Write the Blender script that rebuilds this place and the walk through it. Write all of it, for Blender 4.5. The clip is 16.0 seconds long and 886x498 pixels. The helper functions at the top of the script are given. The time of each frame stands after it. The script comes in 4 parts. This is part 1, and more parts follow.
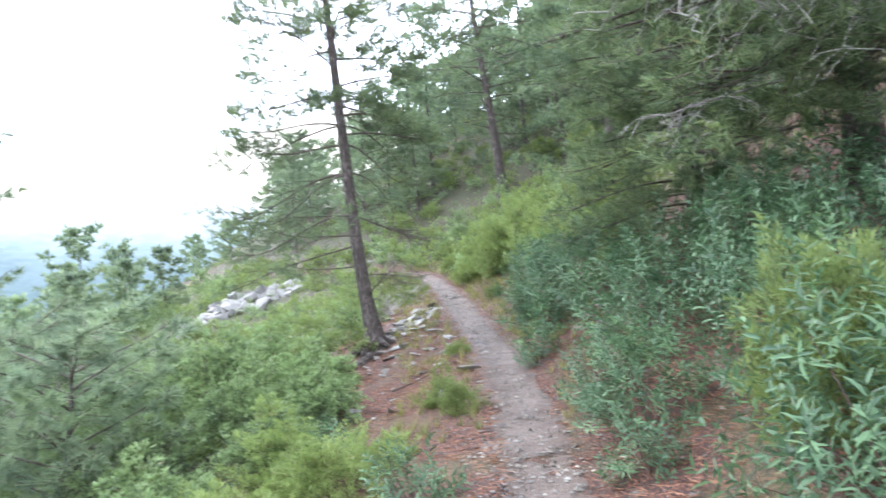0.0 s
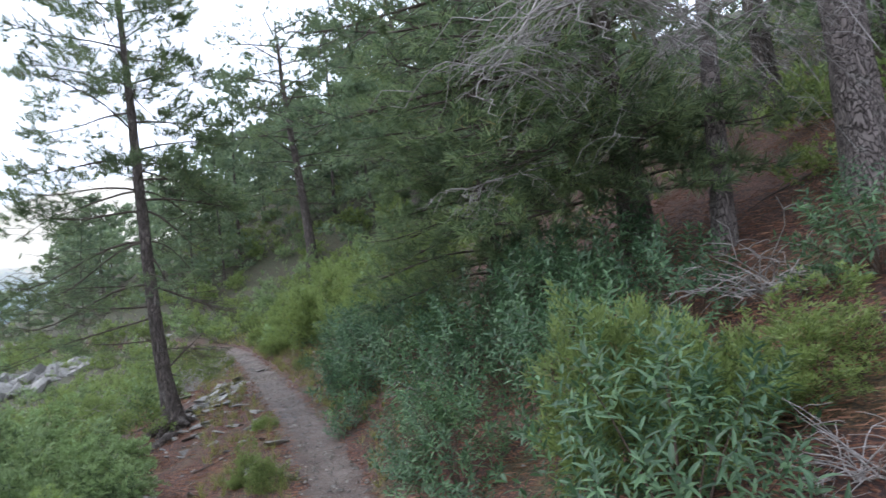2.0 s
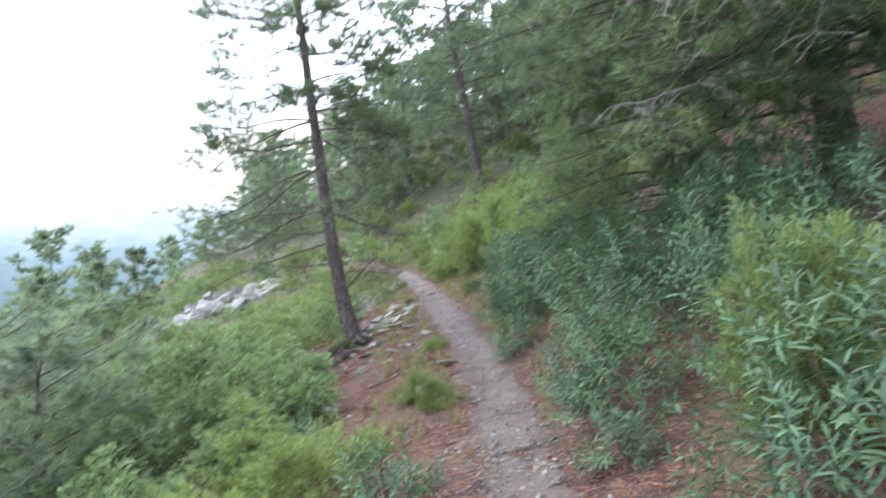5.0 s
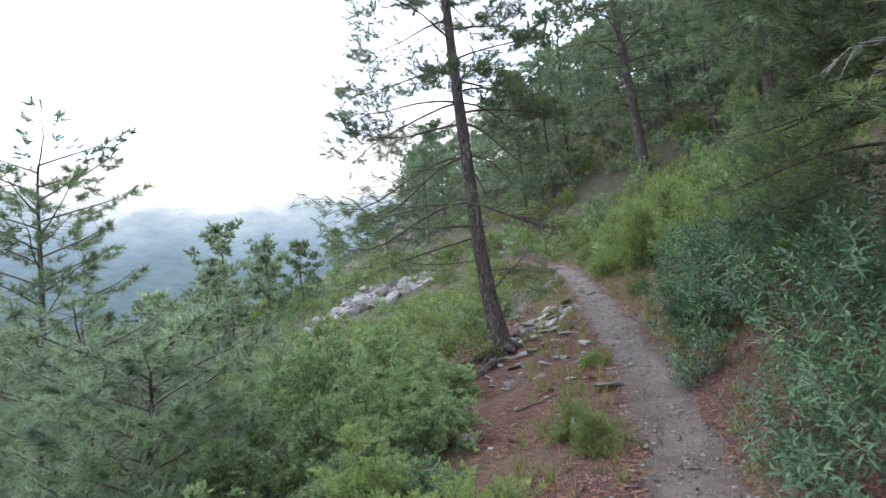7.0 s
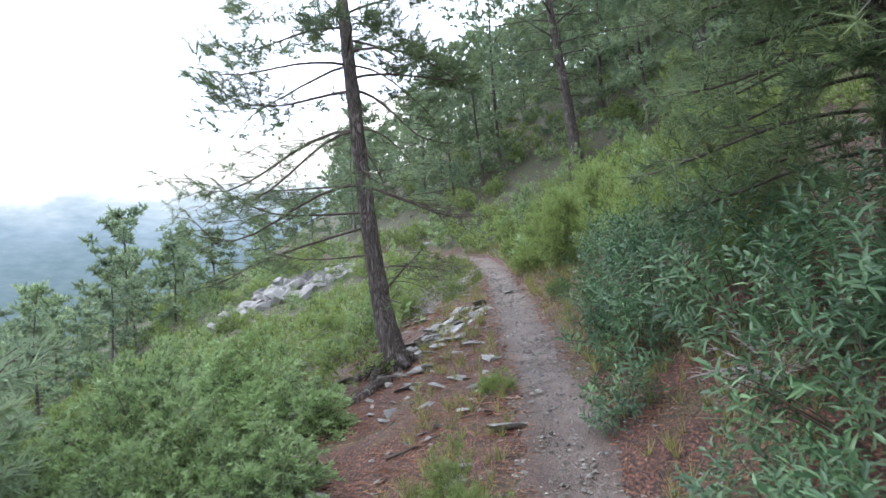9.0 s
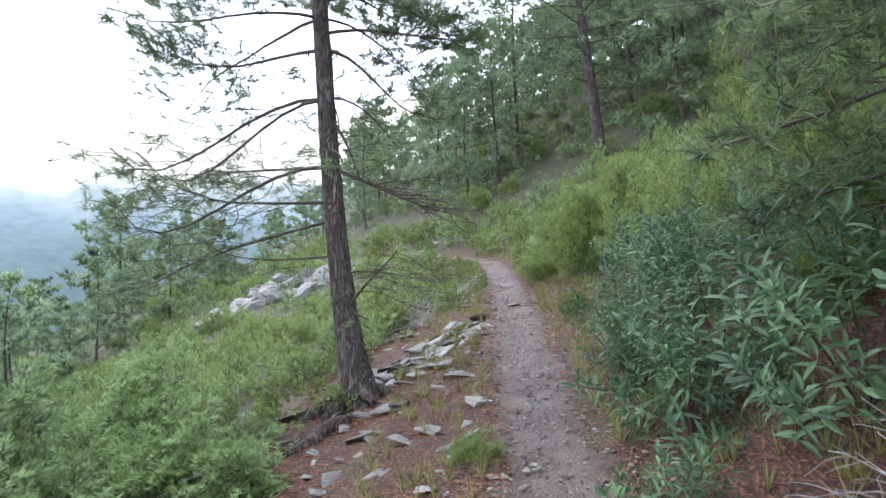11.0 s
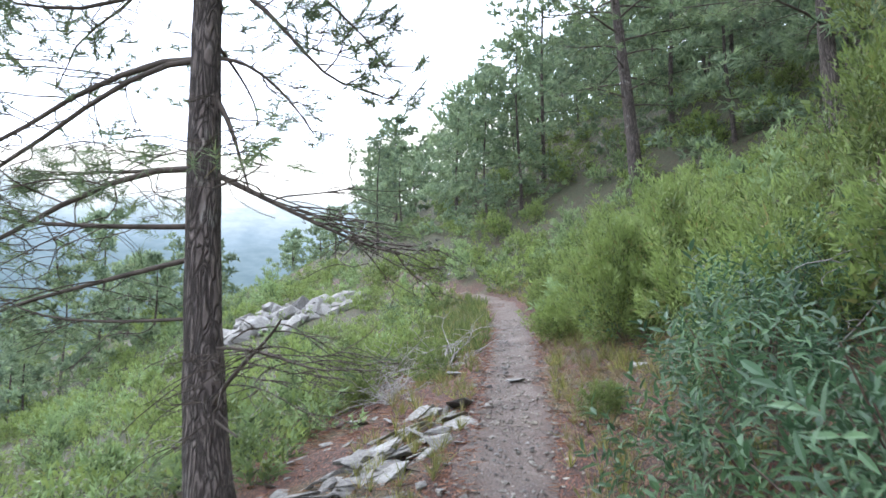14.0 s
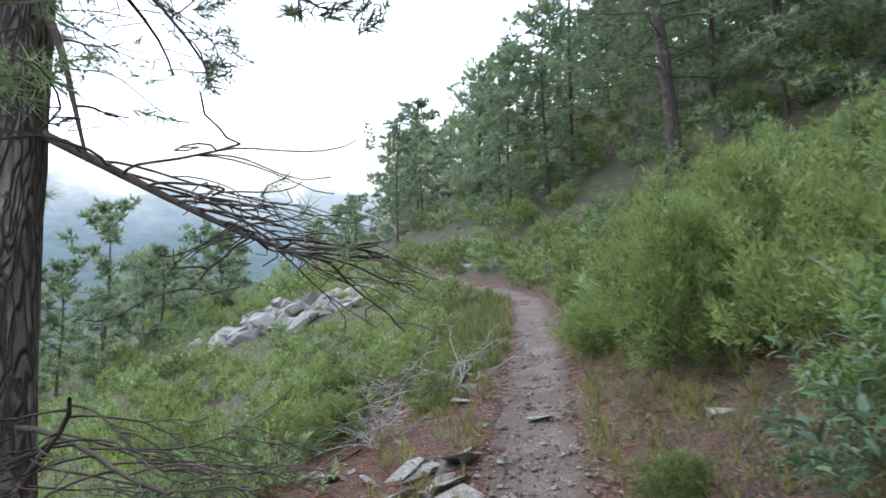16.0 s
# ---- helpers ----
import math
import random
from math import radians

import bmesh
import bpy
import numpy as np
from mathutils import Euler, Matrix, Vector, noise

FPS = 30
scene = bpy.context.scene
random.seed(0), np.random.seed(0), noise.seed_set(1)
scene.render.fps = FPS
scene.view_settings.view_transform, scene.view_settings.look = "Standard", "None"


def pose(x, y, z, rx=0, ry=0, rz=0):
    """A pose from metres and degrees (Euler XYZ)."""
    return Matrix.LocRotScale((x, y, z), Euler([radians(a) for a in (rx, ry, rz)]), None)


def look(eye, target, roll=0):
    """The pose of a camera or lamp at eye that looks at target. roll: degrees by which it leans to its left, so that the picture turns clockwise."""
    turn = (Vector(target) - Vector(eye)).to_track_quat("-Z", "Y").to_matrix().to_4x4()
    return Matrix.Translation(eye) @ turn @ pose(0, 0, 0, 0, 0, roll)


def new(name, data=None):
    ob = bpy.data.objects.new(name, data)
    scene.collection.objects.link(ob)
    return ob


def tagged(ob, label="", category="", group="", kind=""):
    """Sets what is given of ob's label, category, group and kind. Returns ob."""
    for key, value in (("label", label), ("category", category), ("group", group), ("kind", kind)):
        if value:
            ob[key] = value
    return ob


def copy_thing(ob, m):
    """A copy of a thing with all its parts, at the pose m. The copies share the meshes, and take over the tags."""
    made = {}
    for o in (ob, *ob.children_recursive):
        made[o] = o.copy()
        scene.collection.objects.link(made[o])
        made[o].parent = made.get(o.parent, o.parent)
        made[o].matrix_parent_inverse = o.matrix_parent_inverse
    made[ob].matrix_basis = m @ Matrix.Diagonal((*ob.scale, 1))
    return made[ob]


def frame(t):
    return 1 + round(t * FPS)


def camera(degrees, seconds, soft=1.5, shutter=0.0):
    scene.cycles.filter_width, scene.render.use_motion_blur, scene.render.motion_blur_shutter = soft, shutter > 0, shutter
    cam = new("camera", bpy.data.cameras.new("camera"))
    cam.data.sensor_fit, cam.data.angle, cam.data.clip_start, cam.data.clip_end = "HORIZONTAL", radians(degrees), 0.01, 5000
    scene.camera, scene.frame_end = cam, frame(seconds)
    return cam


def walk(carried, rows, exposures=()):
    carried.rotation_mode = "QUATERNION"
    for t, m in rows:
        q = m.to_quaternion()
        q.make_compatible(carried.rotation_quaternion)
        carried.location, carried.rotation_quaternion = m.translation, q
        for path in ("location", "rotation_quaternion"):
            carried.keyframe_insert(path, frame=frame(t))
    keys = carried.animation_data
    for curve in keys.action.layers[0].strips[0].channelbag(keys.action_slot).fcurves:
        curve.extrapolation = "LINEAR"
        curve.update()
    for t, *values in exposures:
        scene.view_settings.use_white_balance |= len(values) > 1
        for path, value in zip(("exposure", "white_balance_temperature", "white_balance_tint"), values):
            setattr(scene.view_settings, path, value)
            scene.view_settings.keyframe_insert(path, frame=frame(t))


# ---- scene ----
cam = camera(62.7, 16.0, shutter=0.4)
METRES, EYE, TILT, LEAN, TURN = 10.0, 1.5, 0.0, 0.0, 0.0
ROWS = [
    (0.0, 0.0, 0.0, 0.0, 0.64, 7.5, 4.89),
    (0.5, 0.0004, 0.0022, -0.0009, 5.6, 8.85, 3.97),
    (1.0, -0.0014, 0.0008, -0.0007, 2.22, 10.72, 4.39),
    (1.5, -0.0009, -0.0027, -0.0021, -6.77, 11.89, 6.1),
    (2.0, -0.0002, -0.0051, -0.0021, -14.05, 11.4, 7.58),
    (2.5, -0.0007, -0.006, -0.0014, -15.32, 11.96, 7.7),
    (3.0, -0.0006, -0.0069, -0.0013, -14.97, 12.84, 7.99),
    (3.5, 0.0003, -0.0062, -0.0016, -14.62, 13.47, 8.64),
    (4.0, 0.0017, -0.0035, -0.0016, -13.69, 13.02, 9.05),
    (4.5, 0.0005, 0.0009, -0.0, -9.46, 10.17, 8.22),
    (5.0, 0.0039, 0.0101, -0.0031, -0.91, 7.17, 6.0),
    (5.2, 0.0045, 0.0165, -0.0022, 1.9, 5.62, 5.5),
    (7.3, 0.0085, 0.169, 0.0232, 11.6, 7.7, 4.5),
    (7.5, 0.0108, 0.1873, 0.0253, 9.07, 6.19, 4.69),
    (8.0, 0.0258, 0.2369, 0.0302, 6.69, 4.59, 5.58),
    (8.5, 0.0329, 0.2757, 0.0364, 6.94, 5.52, 4.92),
    (8.7, 0.0355, 0.294, 0.0383, 6.67, 6.2, 4.7),
    (10.8, 0.0515, 0.4898, 0.061, 8.0, 6.6, 2.8),
    (11.0, 0.0525, 0.5084, 0.0631, 8.01, 6.39, 2.47),
    (11.5, 0.0557, 0.5553, 0.0681, 7.74, 6.35, 1.42),
    (12.0, 0.0576, 0.6049, 0.0764, 7.49, 5.77, 1.14),
    (12.5, 0.0608, 0.6554, 0.0837, 7.83, 5.45, 1.79),
    (13.0, 0.0613, 0.707, 0.0921, 8.22, 5.99, 1.94),
    (13.5, 0.0613, 0.7504, 0.1019, 8.44, 7.41, 1.47),
    (14.0, 0.0635, 0.7917, 0.1149, 9.91, 8.42, 0.27),
    (14.5, 0.0596, 0.8296, 0.1197, 8.9, 9.7, -0.2),
    (15.0, 0.0551, 0.873, 0.127, 7.48, 10.08, 0.91),
    (15.5, 0.0561, 0.917, 0.1383, 8.78, 8.57, 1.5),
    (16.0, 0.0549, 0.9593, 0.1442, 12.13, 7.49, 0.51),
]
LIGHTER = [(0.0, 0.9), (0.5, 0.25), (1.0, -0.15), (1.5, -0.4), (2.0, -0.3), (2.5, -0.1), (3.5, 0.3), (5.0, 0.52), (7.5, -0.18), (8.5, 0.1), (11.0, 0.25), (12.5, 0.38), (13.5, 0.42), (14.5, 0.2), (15.5, -0.06), (16.0, -0.08)]
walk(cam, [(t, pose(0, 0, EYE, TILT, LEAN, TURN) @ pose(METRES * x, METRES * y, METRES * z, 90 + pitch, roll, yaw)) for t, x, y, z, yaw, pitch, roll in ROWS], LIGHTER)

# ---- overcast sky and a weak, wide sun behind the cloud ----
world = bpy.data.worlds.new("overcast_sky")
world.use_nodes = True
scene.world = world
wn, wl = world.node_tree.nodes, world.node_tree.links
wn.clear()
sky = wn.new("ShaderNodeTexSky")
sky.sky_type, sky.sun_disc = "NISHITA", False
sky.sun_elevation, sky.sun_rotation = radians(48), radians(-60)
dim = wn.new("ShaderNodeVectorMath")
dim.operation = "SCALE"
dim.inputs["Scale"].default_value = 0.1
cloud = wn.new("ShaderNodeMix")
cloud.data_type = "RGBA"
cloud.inputs[0].default_value = 0.88
cloud.inputs[7].default_value = (0.915, 1.0, 1.225, 1)
back = wn.new("ShaderNodeBackground")
back.inputs["Strength"].default_value = 2.8
wout = wn.new("ShaderNodeOutputWorld")
wl.new(sky.outputs["Color"], dim.inputs[0])
wl.new(dim.outputs["Vector"], cloud.inputs[6])
wl.new(cloud.outputs[2], back.inputs["Color"])
wl.new(back.outputs[0], wout.inputs["Surface"])
sun = new("sun", bpy.data.lights.new("sun", "SUN"))
sun.data.energy, sun.data.angle, sun.data.color = 1.5, radians(40), (1.0, 0.985, 0.96)
sun.matrix_world = look((-60, 35, 77), (0, 0, 0))

# ---- materials ----
def shader(name):
    m = bpy.data.materials.new(name)
    m.use_nodes = True
    n, l = m.node_tree.nodes, m.node_tree.links
    return m, n, l, n["Principled BSDF"], n["Material Output"]


def ramp(n, l, source, stops):
    r = n.new("ShaderNodeValToRGB")
    while len(r.color_ramp.elements) < len(stops):
        r.color_ramp.elements.new(0.5)
    for e, (at, colour) in zip(r.color_ramp.elements, stops):
        e.position, e.color = at, (*colour, 1)
    l.new(source, r.inputs[0])
    return r.outputs[0]


def grain(n, l, scale, detail=5.0, stretch=None, object_space=False, roughness=0.55):
    co = n.new("ShaderNodeTexCoord") if object_space else n.new("ShaderNodeNewGeometry")
    out = co.outputs["Object"] if object_space else co.outputs["Position"]
    if stretch:
        mp = n.new("ShaderNodeMapping")
        mp.inputs["Scale"].default_value = stretch
        l.new(out, mp.inputs["Vector"])
        out = mp.outputs[0]
    t = n.new("ShaderNodeTexNoise")
    t.inputs["Scale"].default_value, t.inputs["Detail"].default_value, t.inputs["Roughness"].default_value = scale, detail, roughness
    l.new(out, t.inputs["Vector"])
    return t.outputs["Fac"], out


def blend(n, l, a, b, fac, mode="MIX"):
    x = n.new("ShaderNodeMix")
    x.data_type, x.blend_type = "RGBA", mode
    if isinstance(fac, (int, float)):
        x.inputs[0].default_value = fac
    else:
        l.new(fac, x.inputs[0])
    for k, v in ((6, a), (7, b)):
        if isinstance(v, tuple):
            x.inputs[k].default_value = (*v, 1)
        else:
            l.new(v, x.inputs[k])
    return x.outputs[2]


def bump(n, l, bsdf, fac, strength, distance):
    b = n.new("ShaderNodeBump")
    b.inputs["Strength"].default_value, b.inputs["Distance"].default_value = strength, distance
    l.new(fac, b.inputs["Height"])
    l.new(b.outputs[0], bsdf.inputs["Normal"])


def leaf_material(name, dark, light, dry, gloss=0.5, through_light=0.3, dry_share=0.06):
    """Living leaves: every leaf its own tone, every plant a little different, a few dry ones."""
    m, n, l, bsdf, out = shader(name)
    g = n.new("ShaderNodeNewGeometry")
    colour = ramp(n, l, g.outputs["Random Per Island"], [(0.0, dark), (0.88 - dry_share, light), (1.0 - dry_share, light), (1.0, dry)])
    f, _ = grain(n, l, 1.7, 3)
    colour = blend(n, l, colour, ramp(n, l, f, [(0.3, (0.62, 0.66, 0.7)), (0.7, (1.25, 1.2, 1.0))]), 1.0, "MULTIPLY")
    # pale new growth at spray ends, doubling as painted light on the tips
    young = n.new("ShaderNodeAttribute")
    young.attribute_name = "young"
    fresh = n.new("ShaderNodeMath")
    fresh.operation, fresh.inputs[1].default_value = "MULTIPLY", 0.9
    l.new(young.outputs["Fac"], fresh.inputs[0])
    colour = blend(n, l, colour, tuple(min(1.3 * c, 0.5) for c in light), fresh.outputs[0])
    info = n.new("ShaderNodeObjectInfo")
    hsv = n.new("ShaderNodeHueSaturation")
    mr = n.new("ShaderNodeMapRange")
    mr.inputs["To Min"].default_value, mr.inputs["To Max"].default_value = 0.8, 1.22
    l.new(info.outputs["Random"], mr.inputs["Value"])
    l.new(mr.outputs[0], hsv.inputs["Value"])
    l.new(colour, hsv.inputs["Color"])
    l.new(hsv.outputs[0], bsdf.inputs["Base Color"])
    bsdf.inputs["Roughness"].default_value = gloss
    tr = n.new("ShaderNodeBsdfTranslucent")
    l.new(hsv.outputs[0], tr.inputs["Color"])
    mx = n.new("ShaderNodeMixShader")
    mx.inputs[0].default_value = through_light
    l.new(bsdf.outputs[0], mx.inputs[1])
    l.new(tr.outputs[0], mx.inputs[2])
    l.new(mx.outputs[0], out.inputs["Surface"])
    return m


def bark_material(name, plate, crack, scale, stretch, depth, cut=0.37, thin=0.2, lichen=(0.36, 0.36, 0.33)):
    m, n, l, bsdf, out = shader(name)
    wob, co = grain(n, l, 6.0, 4, object_space=True)
    mp = n.new("ShaderNodeMapping")
    mp.inputs["Scale"].default_value = stretch
    l.new(co, mp.inputs["Vector"])
    add = n.new("ShaderNodeMix")
    add.data_type, add.inputs[0].default_value = "RGBA", 0.22
    wobble = n.new("ShaderNodeTexNoise")
    wobble.inputs["Scale"].default_value = 7.0
    l.new(mp.outputs[0], wobble.inputs["Vector"])
    l.new(mp.outputs[0], add.inputs[6])
    l.new(wobble.outputs["Color"], add.inputs[7])
    v = n.new("ShaderNodeTexVoronoi")
    v.feature = "DISTANCE_TO_EDGE"
    v.inputs["Scale"].default_value = scale
    l.new(add.outputs[2], v.inputs["Vector"])
    cells = n.new("ShaderNodeTexVoronoi")
    cells.inputs["Scale"].default_value = scale
    l.new(add.outputs[2], cells.inputs["Vector"])
    furrow, _ = grain(n, l, scale * 0.75, 7, (stretch[0], stretch[1], stretch[2] * 0.7), True, 0.62)
    fine, _ = grain(n, l, 40.0, 6, (1, 1, 0.35), True)
    tone = blend(n, l, ramp(n, l, cells.outputs["Color"], [(0.1, tuple(0.75 * c for c in plate)), (0.9, tuple(1.25 * c for c in plate))]), lichen, ramp(n, l, wob, [(0.58, (0, 0, 0)), (0.72, (0.5, 0.5, 0.5))]))
    tone = blend(n, l, tone, ramp(n, l, fine, [(0.3, (0.65, 0.62, 0.6)), (0.7, (1.2, 1.2, 1.2))]), 1.0, "MULTIPLY")
    edge = blend(n, l, ramp(n, l, v.outputs["Distance"], [(0.01, (0.1, 0.1, 0.1)), (thin, (1, 1, 1))]), ramp(n, l, furrow, [(cut, (0.08, 0.08, 0.08)), (cut + 0.1, (1, 1, 1))]), 1.0, "MULTIPLY")
    l.new(blend(n, l, crack, tone, edge), bsdf.inputs["Base Color"])
    relief = blend(n, l, edge, fine, 0.3)
    bump(n, l, bsdf, relief, 1.0, depth)
    bsdf.inputs["Roughness"].default_value = 0.85
    return m


def wood_material(name, a, b):
    m, n, l, bsdf, out = shader(name)
    f, _ = grain(n, l, 14.0, 5)
    l.new(ramp(n, l, f, [(0.3, a), (0.7, b)]), bsdf.inputs["Base Color"])
    bump(n, l, bsdf, f, 0.6, 0.004)
    bsdf.inputs["Roughness"].default_value = 0.8
    return m


def rock_material(name):
    m, n, l, bsdf, out = shader(name)
    f, _ = grain(n, l, 3.0, 6)
    k, _ = grain(n, l, 26.0, 6, (1, 1, 3.0))
    info = n.new("ShaderNodeObjectInfo")
    base = ramp(n, l, info.outputs["Random"], [(0.0, (0.10, 0.095, 0.09)), (0.5, (0.19, 0.185, 0.175)), (1.0, (0.28, 0.275, 0.26))])
    c = blend(n, l, base, ramp(n, l, k, [(0.3, (0.45, 0.44, 0.43)), (0.65, (1.25, 1.24, 1.2))]), 1.0, "MULTIPLY")
    c = blend(n, l, c, (0.34, 0.35, 0.33), ramp(n, l, f, [(0.54, (0, 0, 0)), (0.68, (0.7, 0.7, 0.7))]))
    l.new(c, bsdf.inputs["Base Color"])
    bump(n, l, bsdf, k, 0.8, 0.02)
    bsdf.inputs["Roughness"].default_value = 0.62
    return m


def litter_material():
    """Forest floor: reddish pine needles, dark humus, pale dry grass and moss."""
    m, n, l, bsdf, out = shader("needle_litter")
    f, _ = grain(n, l, 0.9, 6)
    k, _ = grain(n, l, 60.0, 6, (1, 0.45, 1))
    g, _ = grain(n, l, 7.0, 5)
    c = ramp(n, l, k, [(0.28, (0.010, 0.006, 0.005)), (0.47, (0.046, 0.019, 0.014)), (0.57, (0.135, 0.050, 0.028)), (0.7, (0.28, 0.145, 0.085))])
    c = blend(n, l, c, ramp(n, l, k, [(0.3, (0.03, 0.032, 0.012)), (0.7, (0.13, 0.12, 0.05))]), ramp(n, l, f, [(0.52, (0, 0, 0)), (0.66, (0.75, 0.75, 0.75))]))
    wild = n.new("ShaderNodeAttribute")
    wild.attribute_name = "wild"
    herb = ramp(n, l, k, [(0.3, (0.016, 0.019, 0.009)), (0.5, (0.045, 0.055, 0.024)), (0.7, (0.105, 0.110, 0.050))])
    m1 = n.new("ShaderNodeMath")
    m1.operation = "MULTIPLY"
    l.new(wild.outputs["Fac"], m1.inputs[0])
    l.new(ramp(n, l, g, [(0.38, (0.25, 0.25, 0.25)), (0.5, (1, 1, 1))]), m1.inputs[1])
    c = blend(n, l, c, herb, m1.outputs[0])
    c = blend(n, l, c, ramp(n, l, g, [(0.3, (0.6, 0.6, 0.6)), (0.7, (1.2, 1.15, 1.1))]), 1.0, "MULTIPLY")
    l.new(c, bsdf.inputs["Base Color"])
    bump(n, l, bsdf, k, 1.0, 0.03)
    bsdf.inputs["Roughness"].default_value = 0.8
    return m


def dirt_material():
    m, n, l, bsdf, out = shader("trodden_earth")
    f, _ = grain(n, l, 2.2, 6)
    k, _ = grain(n, l, 70.0, 5)
    v = n.new("ShaderNodeTexVoronoi")
    v.inputs["Scale"].default_value = 38
    geo = n.new("ShaderNodeNewGeometry")
    l.new(geo.outputs["Position"], v.inputs["Vector"])
    c = ramp(n, l, f, [(0.3, (0.072, 0.046, 0.035)), (0.5, (0.125, 0.090, 0.072)), (0.7, (0.185, 0.148, 0.126))])
    c = blend(n, l, c, ramp(n, l, k, [(0.32, (0.38, 0.34, 0.31)), (0.68, (1.4, 1.4, 1.4))]), 1.0, "MULTIPLY")
    c = blend(n, l, c, (0.26, 0.25, 0.245), ramp(n, l, v.outputs["Distance"], [(0.12, (0.55, 0.55, 0.55)), (0.3, (0, 0, 0))]))
    e = n.new("ShaderNodeAttribute")
    e.attribute_name = "edge"
    wob, _ = grain(n, l, 9.0, 6)
    m1 = n.new("ShaderNodeMath")
    m1.operation = "ADD"
    l.new(e.outputs["Fac"], m1.inputs[0])
    l.new(wob, m1.inputs[1])
    needle, _ = grain(n, l, 60.0, 6, (1, 0.45, 1))
    red = ramp(n, l, needle, [(0.3, (0.018, 0.010, 0.008)), (0.5, (0.075, 0.040, 0.028)), (0.75, (0.18, 0.11, 0.075))])
    c = blend(n, l, c, red, ramp(n, l, m1.outputs[0], [(0.85, (0, 0, 0)), (0.999, (0.35, 0.35, 0.35))]))
    c = blend(n, l, c, red, ramp(n, l, e.outputs["Fac"], [(0.48, (0, 0, 0)), (0.9, (1, 1, 1))]))
    l.new(c, bsdf.inputs["Base Color"])
    bump(n, l, bsdf, k, 1.0, 0.02)
    bsdf.inputs["Roughness"].default_value = 0.6
    return m


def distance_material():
    """Far mountainside: blue haze and white cloud painted by height into a glowing ramp."""
    m, n, l, bsdf, out = shader("glowing_far_haze")
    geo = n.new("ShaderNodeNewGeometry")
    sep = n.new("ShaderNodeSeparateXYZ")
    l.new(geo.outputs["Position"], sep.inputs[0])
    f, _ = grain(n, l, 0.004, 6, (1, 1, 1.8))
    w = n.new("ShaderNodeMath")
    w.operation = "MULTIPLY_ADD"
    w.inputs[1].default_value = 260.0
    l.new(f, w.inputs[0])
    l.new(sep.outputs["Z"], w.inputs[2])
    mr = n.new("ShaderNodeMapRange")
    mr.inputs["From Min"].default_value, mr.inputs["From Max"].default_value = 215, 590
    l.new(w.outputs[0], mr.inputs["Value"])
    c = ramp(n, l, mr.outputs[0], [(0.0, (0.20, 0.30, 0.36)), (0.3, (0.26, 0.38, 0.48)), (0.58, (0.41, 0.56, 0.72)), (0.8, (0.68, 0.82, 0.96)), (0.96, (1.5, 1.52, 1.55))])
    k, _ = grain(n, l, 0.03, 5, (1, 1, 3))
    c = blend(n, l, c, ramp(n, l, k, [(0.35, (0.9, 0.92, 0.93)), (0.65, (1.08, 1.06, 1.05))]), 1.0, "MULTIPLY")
    # the painted haze shines from the surface itself
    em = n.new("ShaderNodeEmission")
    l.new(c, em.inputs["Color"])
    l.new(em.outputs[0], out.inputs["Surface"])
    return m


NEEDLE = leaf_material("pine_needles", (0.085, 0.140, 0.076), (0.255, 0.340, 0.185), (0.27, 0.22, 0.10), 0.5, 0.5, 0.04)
# pine needles paled to grey-green: mist over the wood put into the colour
NEEDLE_HAZED = leaf_material("hazed_pine_needles", (0.160, 0.238, 0.155), (0.325, 0.415, 0.275), (0.28, 0.30, 0.18), 0.55, 0.55, 0.03)
CISTUS = leaf_material("rockrose_leaves", (0.032, 0.080, 0.042), (0.160, 0.280, 0.150), (0.30, 0.34, 0.13), 0.42, 0.35, 0.03)
# heath and juniper: dark tones carry the shade inside the bush
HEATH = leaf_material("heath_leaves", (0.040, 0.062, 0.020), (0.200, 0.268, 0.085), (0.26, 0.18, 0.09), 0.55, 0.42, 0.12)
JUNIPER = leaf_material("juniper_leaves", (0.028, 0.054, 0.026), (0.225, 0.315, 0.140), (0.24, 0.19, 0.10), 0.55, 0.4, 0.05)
GRASS = leaf_material("dry_grass", (0.10, 0.13, 0.035), (0.26, 0.27, 0.09), (0.38, 0.31, 0.17), 0.6, 0.35, 0.35)
BARK = bark_material("pine_bark", (0.165, 0.135, 0.12), (0.036, 0.027, 0.023), 38.0, (1, 1, 0.17), 0.03)
BARK_PALE = bark_material("plated_pine_bark", (0.185, 0.155, 0.145), (0.030, 0.021, 0.018), 40.0, (1, 1, 0.42), 0.03, 0.25, 0.11)
TWIG = wood_material("twig_bark", (0.045, 0.035, 0.028), (0.12, 0.095, 0.075))
DEAD = wood_material("bleached_dead_wood", (0.19, 0.175, 0.165), (0.42, 0.39, 0.37))
STEM = wood_material("shrub_stem", (0.05, 0.033, 0.024), (0.13, 0.085, 0.06))
ROCK = rock_material("weathered_slate")
GRIT = leaf_material("grit_stones", (0.045, 0.038, 0.034), (0.19, 0.175, 0.165), (0.30, 0.285, 0.27), 0.6, 0.0, 0.10)
LITTER = litter_material()
DIRT = dirt_material()


# ---- the lie of the land ----
PATH_Y = np.array([-40, -6, 0, 2, 3, 5, 7, 8.5, 10.5, 12.5, 14.9, 18, 21, 23, 26, 30, 36, 45, 60, 90, 140.0])
PATH_X = np.array([-3, -0.4, 0.0, 0.16, 0.34, 0.52, 0.58, 0.57, 0.42, 0.25, 0.08, -0.16, -0.45, -0.75, -1.8, -4.1, -7.8, -13.5, -22, -38, -60.0])
PATH_Z = np.array([-6, -0.9, 0.02, 0.26, 0.41, 0.64, 0.94, 1.24, 1.61, 2.0, 2.43, 2.92, 3.42, 3.74, 4.2, 4.9, 5.75, 6.8, 8.0, 9.2, 10.0])
